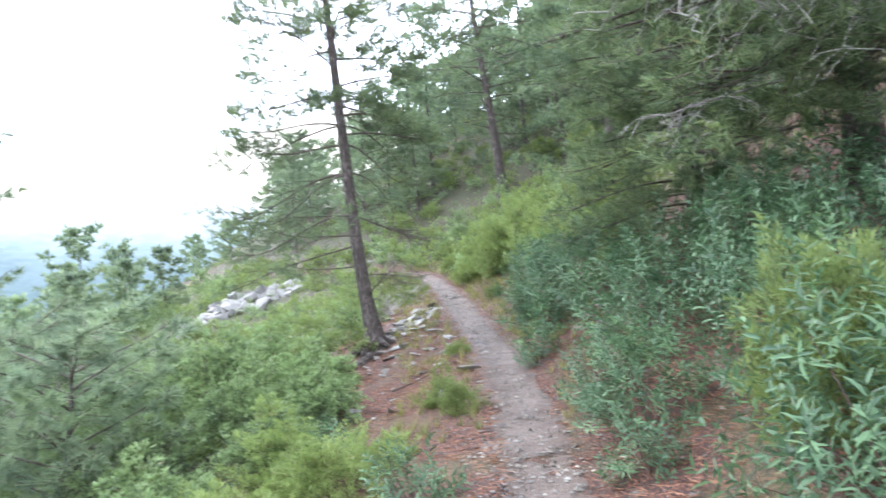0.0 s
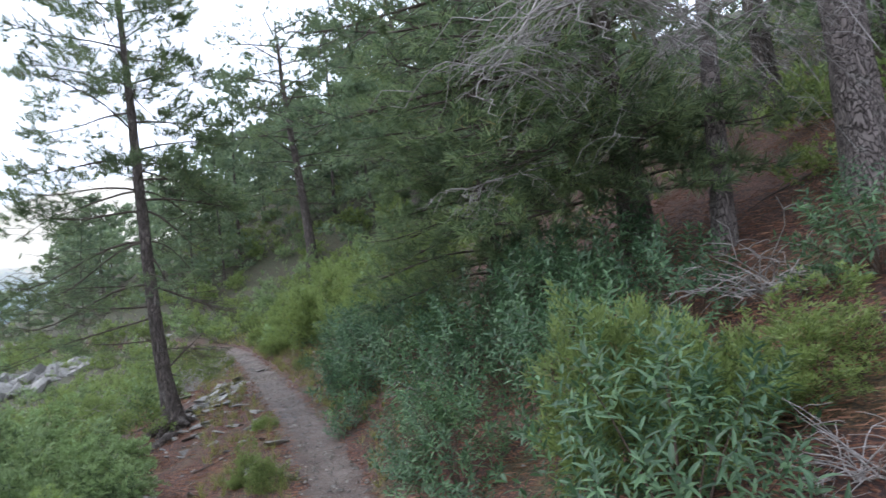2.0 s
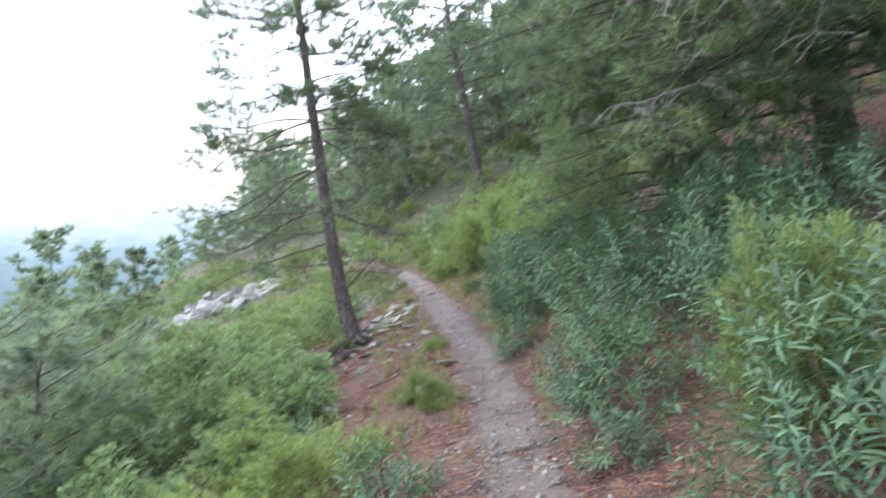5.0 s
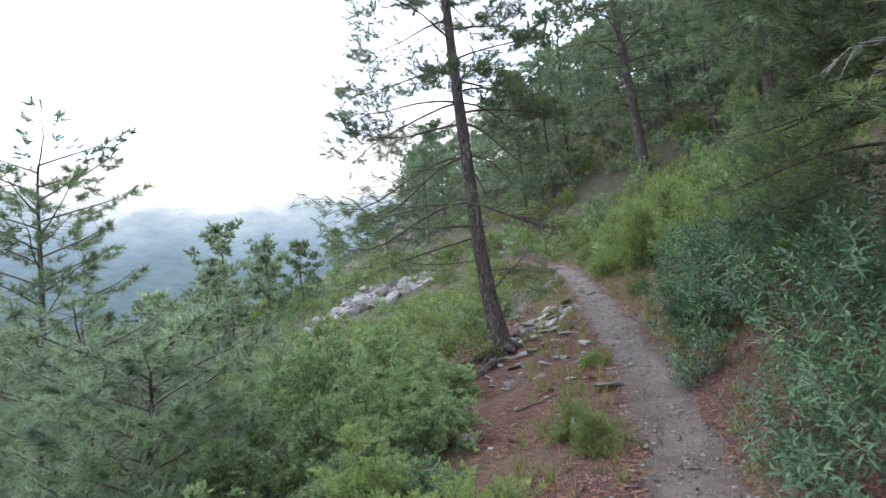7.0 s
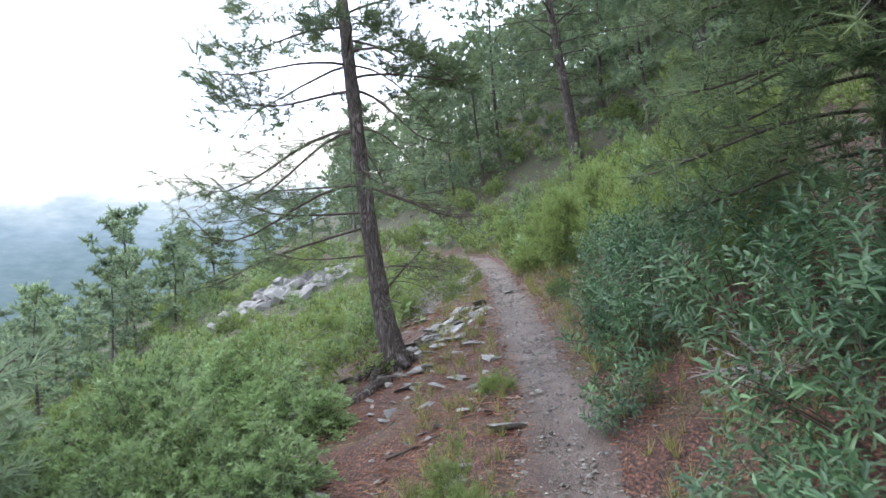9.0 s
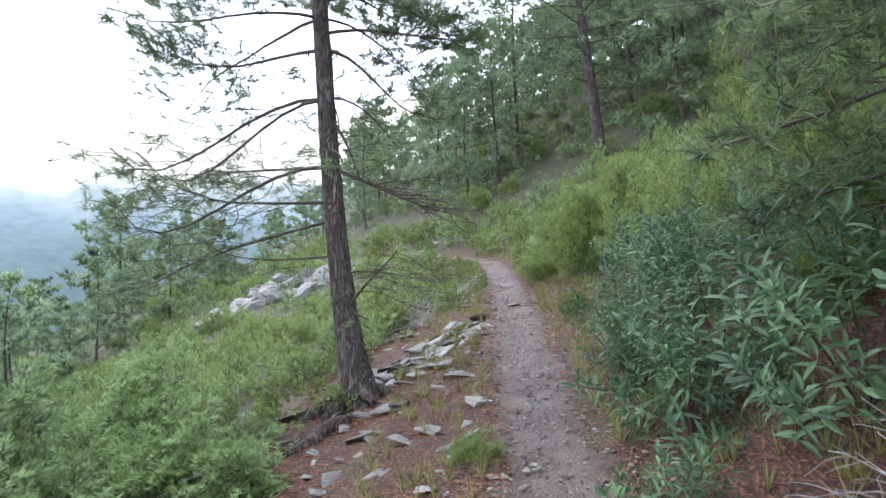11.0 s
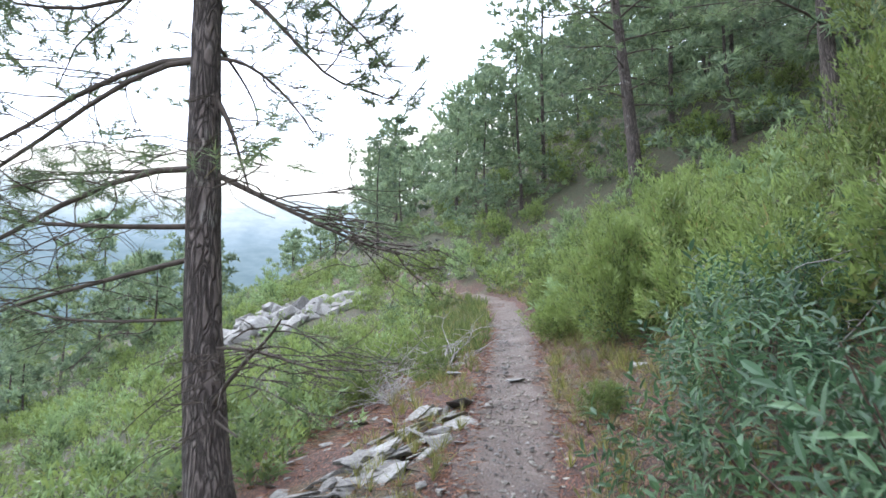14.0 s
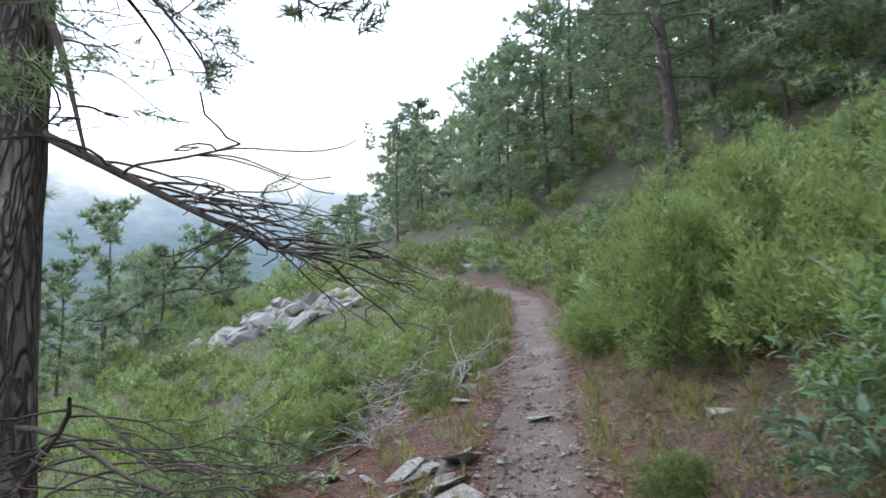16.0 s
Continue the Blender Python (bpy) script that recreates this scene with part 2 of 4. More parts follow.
SIDE_D = np.array([-900, -400, -160, -80, -40, -20, -9, -4.5, -1.6, -0.9, -0.32, 0, 0.32, 0.8, 2.0, 5, 12, 30, 80, 200, 900.0])
SIDE_Z = np.array([-190, -165, -75, -34, -14.5, -6.2, -2.35, -1.15, -0.42, -0.19, -0.015, 0, 0.02, 0.2, 0.72, 2.4, 6.4, 14.5, 28, 42, 70.0])


def path_x(y):
    """Where the footpath runs at y."""
    return np.interp(y, PATH_Y, PATH_X)


def rough(x, y):
    """Lumps of the ground, small and large."""
    return 0.035 * np.sin(2.1 * x + 0.7 * y) * np.sin(1.3 * y - 0.6 * x + 1) + 0.02 * np.sin(5.3 * x + 1.7 * y + 2) * np.sin(4.1 * y + 0.4) + 0.3 * np.sin(0.21 * x + 1) * np.sin(0.17 * y)


def height(x, y):
    """The height of the hillside at x, y."""
    x, y = np.asarray(x, float), np.asarray(y, float)
    d = x - path_x(y)
    z = np.interp(y, PATH_Y, PATH_Z) + np.interp(d, SIDE_D, SIDE_Z)
    return z + rough(x, y) * np.clip((np.abs(d) - 0.35) / 2.5, 0.0, 1.0)

# ---- mesh building ----
rng = np.random.default_rng(7)


class Mesh:
    """Collects vertices and faces of one part."""

    def __init__(self):
        self.v, self.f, self.y, self.n = [], [], [], 0

    def add(self, verts, faces, young=None):
        self.v.append(np.asarray(verts, float).reshape(-1, 3))
        self.f.append(np.asarray(faces, int) + self.n)
        self.n += len(self.v[-1])
        self.y.append(np.zeros(len(self.v[-1])) if young is None else np.asarray(young, float).ravel())

    def mesh(self, name, material, smooth=True):
        me = bpy.data.meshes.new(name)
        faces = [f for block in self.f for f in block.tolist()]
        me.from_pydata(np.concatenate(self.v).tolist(), [], faces)
        me.materials.append(material)
        if any(y.any() for y in self.y):
            me.attributes.new("young", "FLOAT", "POINT").data.foreach_set("value", np.concatenate(self.y))
        if smooth:
            me.shade_smooth()
        me.update()
        return me


def part(name, me, parent, label="", m=None):
    ob = new(name, me)
    ob.parent = parent
    if m is not None:
        ob.matrix_basis = m
    return tagged(ob, label)


def thing(name, label, category, group="", m=None):
    ob = tagged(new(name), label, category, group)
    ob.empty_display_size = 0.2
    if m is not None:
        ob.matrix_basis = m
    return ob


def unit(v):
    return v / np.maximum(np.linalg.norm(v, axis=-1, keepdims=True), 1e-9)


def tube(buf, points, radii, sides=6, wobble=0.0):
    """A tapering round stem along points."""
    p, r = np.asarray(points, float), np.asarray(radii, float)
    d = unit(np.gradient(p, axis=0))
    ref = np.array([0.0, 0, 1]) if abs(d[0][2]) < 0.8 else np.array([1.0, 0, 0])
    a = unit(np.cross(d, ref))
    b = np.cross(d, a)
    ang = np.linspace(0, 2 * np.pi, sides, endpoint=False)
    rr = r[:, None] * (1 + wobble * rng.normal(size=(len(p), sides)))
    ring = p[:, None] + rr[..., None] * (np.cos(ang)[None, :, None] * a[:, None] + np.sin(ang)[None, :, None] * b[:, None])
    k = np.arange(len(p) - 1)[:, None] * sides
    i = np.arange(sides)[None]
    j = (i + 1) % sides
    buf.add(ring, np.stack([k + i, k + j, k + sides + j, k + sides + i], -1).reshape(-1, 4))


def needles(buf, at, way, count, length, width, spread, along=0.1):
    """Tufts of thin leaves round twig ends."""
    at, way = np.repeat(at, count, 0), np.repeat(unit(way), count, 0)
    n = len(at)
    d = unit(way + spread * rng.normal(size=(n, 3)))
    base = at - way * (along * rng.random((n, 1)))
    side = unit(np.cross(d, rng.normal(size=(n, 3)))) * (width / 2)
    tip = base + d * length * rng.uniform(0.65, 1.1, (n, 1))
    buf.add(np.stack([base - side, base + side, tip], 1), np.arange(3 * n).reshape(-1, 3))


def fronds(buf, at, way, count, length, leaf, fan=0.3, flat=0.3, droop=0.25):
    """Leafy sprays: small leaves along twigs that fan out and sag, young and painted brighter at their ends."""
    n = len(at)
    way = unit(way)[:, None]
    side = unit(np.cross(way, rng.normal(size=(n, 1, 3))))
    nor = np.cross(way, side)
    size = length * rng.uniform(0.65, 1.2, (n, 1, 1))
    k = rng.random((n, count, 1)) ** 0.75
    wide = fan * np.sin(np.pi * (0.12 + 0.8 * k))
    u, v = rng.uniform(-1, 1, (n, count, 1)) * wide, rng.uniform(-1, 1, (n, count, 1)) * wide * flat
    p = at[:, None] + size * (way * (k - 0.5) + side * u + nor * v)
    p[..., 2] -= (droop * size * k**2)[..., 0]
    d = unit(way + 2.2 * side * u / fan * 0.5 + nor * v + 0.45 * rng.normal(size=p.shape) - np.array([0, 0, droop]) * k)
    half = unit(np.cross(d, nor + 0.8 * rng.normal(size=p.shape))) * (leaf[1] / 2)
    tip = p + d * leaf[0] * rng.uniform(0.7, 1.25, (n, count, 1))
    tri = np.stack([p - half, p + half, tip], 2).reshape(-1, 3)
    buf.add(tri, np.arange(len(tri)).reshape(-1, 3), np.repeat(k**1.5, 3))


def bend(p0, az, length, rise, droop, lift=0.0, count=9, sway=0.04):
    """Points of a limb that leaves p0 toward az (degrees), sags and turns up at its end."""
    s = np.linspace(0, 1, count)
    turn, pace = rng.uniform(0, 6.28), rng.uniform(4.0, 8.0)
    w = 0.8 * sway * length * s * (np.sin(pace * s + turn) - math.sin(turn)) + 0.12 * sway * length * s * rng.normal(size=count)
    c, q = math.cos(radians(az)), math.sin(radians(az))
    r = s * length
    z = length * (rise * s - droop * s**2 + lift * s**4)
    return np.stack([p0[0] + c * r - q * w, p0[1] + q * r + c * w, p0[2] + z + 0.4 * w * s], -1)


def limb(wood, leaf, p0, az, length, rise, droop, lift=0.1, r0=0.03, twigs=10, tuft=(26, 0.13, 0.005), bare=0.0, start=0.3, twig_length=0.42, sag=0.25, sub=2, sway=0.1, fine=1):
    """One pine limb with side twigs, each ending in needle tufts."""
    pts = bend(p0, az, length, rise, droop, lift)
    n = len(pts)
    tube(wood, pts, np.linspace(r0, max(0.005, r0 * 0.2), n), 6)
    ends, ways = [pts[-1]], [pts[-1] - pts[-2]]
    for i in range(twigs):
        s = start + (1 - start) * (i + rng.random() * 0.8) / twigs
        k = min(int(s * (n - 1)), n - 2)
        q = pts[k] + (s * (n - 1) - k) * (pts[k + 1] - pts[k])
        side = az + (1 if i % 2 else -1) * rng.uniform(35, 75)
        tl = twig_length * length * (1.15 - 0.75 * s) * rng.uniform(0.7, 1.2)
        tp = bend(q, side, tl, rng.uniform(-0.15, 0.35), rng.uniform(0.2, 1.0) * sag * 2, 0.35, 6 * fine, sway)
        tube(wood, tp, np.linspace(max(0.004, r0 * 0.28), max(0.0025, r0 * 0.12), 6 * fine), 3)
        ends.append(tp[-1])
        ways.append(tp[-1] - tp[-2])
        for _ in range(sub):
            j = rng.integers(2 * fine, 5 * fine)
            sp = bend(tp[j], side + rng.uniform(-70, 70), tl * 0.45, 0.1, rng.uniform(-0.1, 0.5) + sag, 0.3, 4 * fine, sway)
            tube(wood, sp, np.linspace(max(0.003, r0 * 0.14), max(0.0018, r0 * 0.08), 4 * fine), 3)
            ends.append(sp[-1])
            ways.append(sp[-1] - sp[-2])
    ends, ways = np.array(ends), unit(np.array(ways))
    keep = rng.random(len(ends)) >= bare
    if keep.any():
        ways[:, 2] += 0.25
        needles(leaf, ends[keep], ways[keep], tuft[0], tuft[1], tuft[2], 0.7, 0.16)


def trunk_points(height, lean=(0, 0), sway=0.06, count=26):
    s = np.linspace(0, 1, count)
    ph = rng.uniform(0, 6, 2)
    x = lean[0] * s * height + sway * (np.sin(3.1 * s * 2 + ph[0]) - np.sin(ph[0])) * s
    y = lean[1] * s * height + sway * (np.sin(2.7 * s * 2 + ph[1]) - np.sin(ph[1])) * s
    return np.stack([x, y, s * height - 0.15 * (s == 0)], -1)


def trunk_radii(r0, count, flare=0.35, tip=0.12):
    s = np.linspace(0, 1, count)
    return r0 * ((1 - s) ** 0.8 * (1 - tip) + tip + flare * np.exp(-s * 26))


def forest_pine(name, seed, height, r0, crown_from, width, limbs, tufts, tuft, label, group, needle=None, bark=None, dead=4):
    """A pine of the wood: trunk, branches, and a crown of needle tufts in separate layers."""
    global rng
    rng = np.random.default_rng(seed)
    tree = thing(name, label, "tree", group)
    pts = trunk_points(height, rng.normal(size=2) * 0.03, 0.12)
    t, w, c = Mesh(), Mesh(), Mesh()
    tube(t, pts, trunk_radii(r0, len(pts)), 7, 0.03)
    at, way = [], []
    for i in range(limbs + dead):
        s = crown_from + (1 - crown_from) * ((i - dead) / limbs) ** 0.9 if i >= dead else crown_from * rng.uniform(0.4, 1.0)
        s = min(s, 0.985)
        k = min(int(s * 25), 24)
        p = pts[k] + (s * 25 - k) * (pts[k + 1] - pts[k])
        u = (s - crown_from) / (1 - crown_from)
        reach = width * (0.22 + 0.78 * math.sin(math.pi * min(1, 0.3 + 0.72 * max(u, 0)))) * rng.uniform(0.65, 1.15)
        if i < dead:
            reach = width * rng.uniform(0.3, 0.6)
        lp = bend(p, i * 137.5 + rng.uniform(-25, 25), reach, 0.1 + 0.55 * u, 0.35 * (1 - u), 0.2, 5, 0.06)
        tube(w, lp, np.linspace(r0 * 0.2, r0 * 0.04, 5), 3)
        if i >= dead:
            for along in (0.38, 0.72, 1.0):
                q = along * 4
                k = min(int(q), 3)
                centre = lp[k] + (q - k) * (lp[k + 1] - lp[k]) + rng.normal(size=3) * 0.1 * reach
                puff = width * rng.uniform(0.12, 0.22)
                out = unit(rng.normal(size=(tufts, 3)) + np.array([0, 0, 0.35]))
                at.append(centre + out * puff * rng.uniform(0.5, 1.0, (tufts, 1)) * np.array([1.15, 1.15, 0.75]))
                way.append(out + np.array([0, 0, 0.45]))
    needles(c, np.concatenate(at), np.concatenate(way), *tuft, 0.75, tuft[1] * 0.5)
    part("trunk", t.mesh("trunk", bark or BARK), tree)
    part("branchwork", w.mesh("branchwork", TWIG), tree)
    part("crown", c.mesh("crown", needle or NEEDLE_HAZED, False), tree)
    return tree


def leaf_mesh(buf, base, way, up, length, width, fold=0.25, droop=0.2):
    """One long narrow leaf, folded along its midrib, with a curved tip."""
    way = unit(way)
    side = unit(np.cross(way, up))
    nor = np.cross(side, way)
    s = np.array([0.0, 0.33, 0.7, 1.0])
    half = np.array([0.0, 0.5, 0.42, 0.0]) * width
    mid = base + way * (s * length)[:, None] - nor * (droop * s**2 * length)[:, None]
    lift = nor * (fold * half)[:, None]
    lft, rgt = mid - side * half[:, None] + lift, mid + side * half[:, None] + lift
    v = np.concatenate([mid, lft[1:3], rgt[1:3]])
    buf.add(v, np.array([[0, 1, 4], [1, 5, 4], [1, 2, 5], [2, 3, 5], [0, 6, 1], [1, 6, 7], [1, 7, 2], [2, 7, 3]]))


def rockrose_shoot(seed):
    """A leafy shoot: crossed pairs of narrow leaves on a short twig."""
    global rng
    rng = np.random.default_rng(seed)
    buf = Mesh()
    z = -0.16
    for k in range(7):
        z += 0.03 * rng.uniform(0.7, 1.2)
        for h in (0, 1):
            a = k * 1.57 + h * math.pi + rng.normal() * 0.35
            tilt = 0.15 + 0.16 * k + rng.normal() * 0.15
            way = np.array([math.cos(a), math.sin(a), tilt])
            leaf_mesh(buf, np.array([0, 0, z]), way, np.array([0, 0, 1.0]), rng.uniform(0.052, 0.084) * (1.05 - 0.07 * max(0, k - 3)), rng.uniform(0.012, 0.018), 0.4, rng.uniform(0.1, 0.45))
    return buf.mesh("shoot", CISTUS, False)


def dome(n, radius, tall, shell=0.75):
    """Points in the outer part of an uneven dome, and the way out at each."""
    a = rng.uniform(0, 2 * np.pi, n)
    e = np.arcsin(rng.uniform(-0.1, 1, n))
    lump = 1 + 0.16 * np.sin(3 * a + 1) * np.cos(2 * e) + 0.12 * np.sin(5 * a + 4 * e)
    r = (shell + (1 - shell) * rng.random(n) ** 0.5) * lump
    p = np.stack([np.cos(a) * np.cos(e) * r * radius, np.sin(a) * np.cos(e) * r * radius, (0.12 + 0.88 * np.maximum(np.sin(e), 0) * r) * tall], -1)
    way = np.stack([np.cos(a) * np.cos(e), np.sin(a) * np.cos(e), np.sin(e) + 0.7], -1)
    return p, unit(way)


def clumps(n, radius, tall, count, shell):
    """Points gathered in lumps over a dome, and the way out of each lump."""
    c, out = dome(count, radius * 0.8, tall * 0.86, shell)
    k = rng.integers(0, count, n)
    off = rng.normal(size=(n, 3)) * np.array([1, 1, 0.75])
    off = unit(off) * (0.35 + 0.65 * rng.random((n, 1)) ** 0.5)
    p = c[k] + off * radius * 0.33 * rng.uniform(0.7, 1.3, (count, 1))[k]
    p[:, 2] = np.maximum(p[:, 2], 0.04)
    return p, unit(off + 0.55 * out[k] + np.array([0, 0, 0.2]))


def stem_points(q):
    s = np.linspace(0, 1, 6)[:, None]
    p = np.array([0, 0, -0.06]) + s * (q - [0, 0, -0.06])
    p[:, :2] *= (0.35 + 0.65 * s) ** 0.8
    p += rng.normal(size=p.shape) * 0.012 * s
    p[-1] = q
    return p


def stems_to(bush, ends, count, r0, r1):
    """Woody stems from the base to some of the shoots, each a part."""
    for q in ends[:: max(1, len(ends) // count)][:count]:
        buf = Mesh()
        tube(buf, stem_points(q), np.linspace(r0, r1, 6), 4)
        part("stem", buf.mesh("stem", STEM), bush)


def rockrose(seed, radius, tall, shoots, label, group="rockrose bushes"):
    """A rockrose bush, each leafy shoot a part."""
    global rng
    rng = np.random.default_rng(seed)
    bush = thing("rockrose_bush", label, "bush", group)
    p, way = dome(shoots, radius, tall, 0.6)
    stems_to(bush, p, 18, 0.008, 0.003)
    for q, w in zip(p, way):
        turn = Vector(unit(w + rng.normal(size=3) * 0.25)).to_track_quat("Z", "Y").to_matrix().to_4x4()
        size = rng.uniform(0.8, 1.3)
        part("shoot", SHOOTS[rng.integers(len(SHOOTS))], bush, "", Matrix.Translation(q) @ turn @ Matrix.Rotation(rng.uniform(0, 6), 4, "Z") @ Matrix.Scale(size, 4))
    return bush


def feathery(name, seed, radius, tall, sprays, leaf, material, label, group, shell=0.55, spread=0.3, stems=26, upright=0.0, lumps=24, flat=1.0, droop=0.0):
    """A heath or juniper bush of many fine feathery sprays."""
    global rng
    rng = np.random.default_rng(seed)
    bush = thing(name, label, "bush", group)
    p, way = clumps(sprays, radius, tall, lumps, shell)
    way = unit(way + rng.normal(size=way.shape) * 0.25 + np.array([0, 0, upright]))
    fo = Mesh()
    stems_to(bush, p, stems, 0.009, 0.003)
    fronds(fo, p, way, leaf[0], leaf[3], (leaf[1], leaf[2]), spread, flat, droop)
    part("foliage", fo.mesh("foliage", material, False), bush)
    return bush


def dead_brush(seed, size, count, label, group="dead brush"):
    """Bare tangled twigs."""
    global rng
    rng = np.random.default_rng(seed)
    t = Mesh()
    for i in range(count):
        p = bend((rng.normal() * 0.05, rng.normal() * 0.05, 0), rng.uniform(0, 360), size * rng.uniform(0.5, 1.1), rng.uniform(0.2, 1.3), rng.uniform(0.1, 1.0), 0.1, 7, 0.25)
        tube(t, p, np.linspace(0.006, 0.002, 7), 4)
        for _ in range(3):
            j = rng.integers(2, 6)
            q = bend(p[j], rng.uniform(0, 360), size * 0.35, rng.uniform(-0.2, 0.9), 0.4, 0, 5, 0.3)
            tube(t, q, np.linspace(0.0035, 0.0015, 5), 3)
    ob = tagged(new("dead_brush", t.mesh("dead_brush", DEAD)), label, "dead brush", group)
    return ob


def rock_mesh(seed, flat, points=13):
    """An angular block of slate."""
    r = np.random.default_rng(seed)
    bm = bmesh.new()
    for q in r.uniform(-1, 1, (points, 3)):
        q = q / max(1.0, np.linalg.norm(q) * 0.85)
        bm.verts.new((q[0], q[1] * 0.7, q[2] * flat))
    hull = bmesh.ops.convex_hull(bm, input=bm.verts)
    bmesh.ops.delete(bm, geom=[g for g in hull["geom_interior"] if isinstance(g, bmesh.types.BMVert)], context="VERTS")
    bmesh.ops.bevel(bm, geom=bm.edges, offset=0.02, segments=1, affect="EDGES")
    me = bpy.data.meshes.new("rock")
    bm.to_mesh(me)
    bm.free()
    me.materials.append(ROCK)
    return me


def on_ground(x, y, sink=0.0):
    return float(height(x, y)) - sink


def put(ob, x, y, turn=0.0, size=1.0, sink=0.03, tilt=(0, 0), tall=1.0):
    """Stand a thing on the hillside."""
    ob.matrix_basis = pose(x, y, on_ground(x, y, sink), tilt[0], tilt[1], turn) @ Matrix.Diagonal((size, size, size * tall, 1))
    return ob


def spread(things, places):
    """Copies of things in turn at places (x, y, turn, size, tall); the first of each thing takes the first place."""
    fresh = list(things)
    for i, (x, y, turn, size, tall) in enumerate(places):
        ob = things[i % len(things)]
        m = pose(x, y, on_ground(x, y, 0.05 * size), 0, 0, turn) @ Matrix.Diagonal((size, size, size * tall, 1))
        if ob in fresh:
            fresh.remove(ob)
            ob.matrix_basis = m
        else:
            copy = copy_thing(ob, Matrix.Identity(4))
            copy.matrix_basis = m

# ---- the hillside, the footpath and the far mountains ----
def steps(lo, hi, fine_lo, fine_hi, fine, grow):
    out = list(np.arange(fine_lo, fine_hi, fine))
    s, a = fine, fine_hi
    while a < hi:
        out.append(a)
        s *= grow
        a += s
    s, a = fine, fine_lo
    while a > lo:
        s *= grow
        a -= s
        out.append(a)
    return np.array(sorted(out))


def lattice_noise(x, y, scale, seed):
    """Smooth random height between -1 and 1."""
    g = np.random.default_rng(seed).uniform(-1, 1, (256, 256))
    u, v = x / scale, y / scale
    i, j = np.floor(u).astype(int), np.floor(v).astype(int)
    a, b = u - i, v - j
    a, b = a * a * (3 - 2 * a), b * b * (3 - 2 * b)
    p = lambda m, n: g[m % 256, n % 256]
    return (p(i, j) * (1 - a) + p(i + 1, j) * a) * (1 - b) + (p(i, j + 1) * (1 - a) + p(i + 1, j + 1) * a) * b


def grid_mesh(name, X, Y, Z, material):
    ny, nx = X.shape
    k = np.arange(ny - 1)[:, None] * nx + np.arange(nx - 1)[None]
    buf = Mesh()
    buf.add(np.stack([X, Y, Z], -1), np.stack([k, k + 1, k + nx + 1, k + nx], -1).reshape(-1, 4))
    return buf.mesh(name, material)


gx = steps(-1500, 1300, -3.0, 3.2, 0.09, 1.15)
gy = steps(-600, 2200, 1.0, 17.5, 0.10, 1.13)
GX, GY = np.meshgrid(gx, gy)
D = np.abs(GX - path_x(GY))
GZ = height(GX, GY) + np.clip((D - 0.15) / 0.4, 0, 1) * (0.018 * lattice_noise(GX, GY, 0.16, 3) + 0.03 * lattice_noise(GX, GY, 0.5, 4)) * (D < 12)
GZ -= 0.03 * np.clip((0.30 - D) / 0.1, 0, 1)
ground = tagged(new("ground", grid_mesh("ground", GX, GY, GZ, LITTER)), "steep forest floor of red-brown pine needles and humus", "ground", kind="structure")

wild = ground.data.attributes.new("wild", "FLOAT", "POINT")
DS = GX - path_x(GY)
wild.data.foreach_set("value", np.maximum(np.where(DS < 0, np.clip((-DS - 1.7) / 1.2, 0, 1), np.clip((DS - 5.0) / 5.0, 0, 0.75)), np.clip((GY - 17) / 8, 0, 0.95) * np.clip((np.abs(DS) - 0.4) / 0.5, 0, 1) + (GY > 11.5) * 0.5 * np.clip((DS - 0.45) / 0.6, 0, 1)).clip(0, 1).ravel())

py = np.concatenate([np.arange(-6, 20, 0.05), np.arange(20, 34, 0.12)])
pu = np.linspace(-1, 1, 17)
PU, PY = np.meshgrid(pu, py)
half = 0.33 - 0.006 * np.clip(PY - 6, 0, 20) + 0.05 + 0.08 * lattice_noise(PY, np.sign(PU) * 9.3, 0.5, 5) + 0.035 * lattice_noise(PY, np.sign(PU) * 4.1, 0.13, 6)
PX = path_x(PY) + PU * half
PZ = height(PX, PY) + 0.014 - 0.03 * (1 - PU**2) - 0.035 * PU**8 + 0.012 * lattice_noise(PX, PY, 0.12, 8) + 0.016 * lattice_noise(PX, PY, 0.4, 9)
path = tagged(new("footpath", grid_mesh("footpath", PX, PY, PZ, DIRT)), "narrow trodden earth footpath with grit and flat stones", "path", kind="structure")

edge = path.data.attributes.new("edge", "FLOAT", "POINT")
edge.data.foreach_set("value", np.abs(PU).ravel())

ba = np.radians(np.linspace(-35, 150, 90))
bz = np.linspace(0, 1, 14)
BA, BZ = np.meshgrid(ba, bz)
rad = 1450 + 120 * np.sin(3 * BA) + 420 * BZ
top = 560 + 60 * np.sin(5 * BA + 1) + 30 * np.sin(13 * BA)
backdrop = tagged(new("backdrop", grid_mesh("backdrop", -rad * np.sin(BA), rad * np.cos(BA), -260 + BZ * (260 + top), distance_material())), "mountainside backdrop with blue haze and cloud painted in", "mountain", kind="structure")

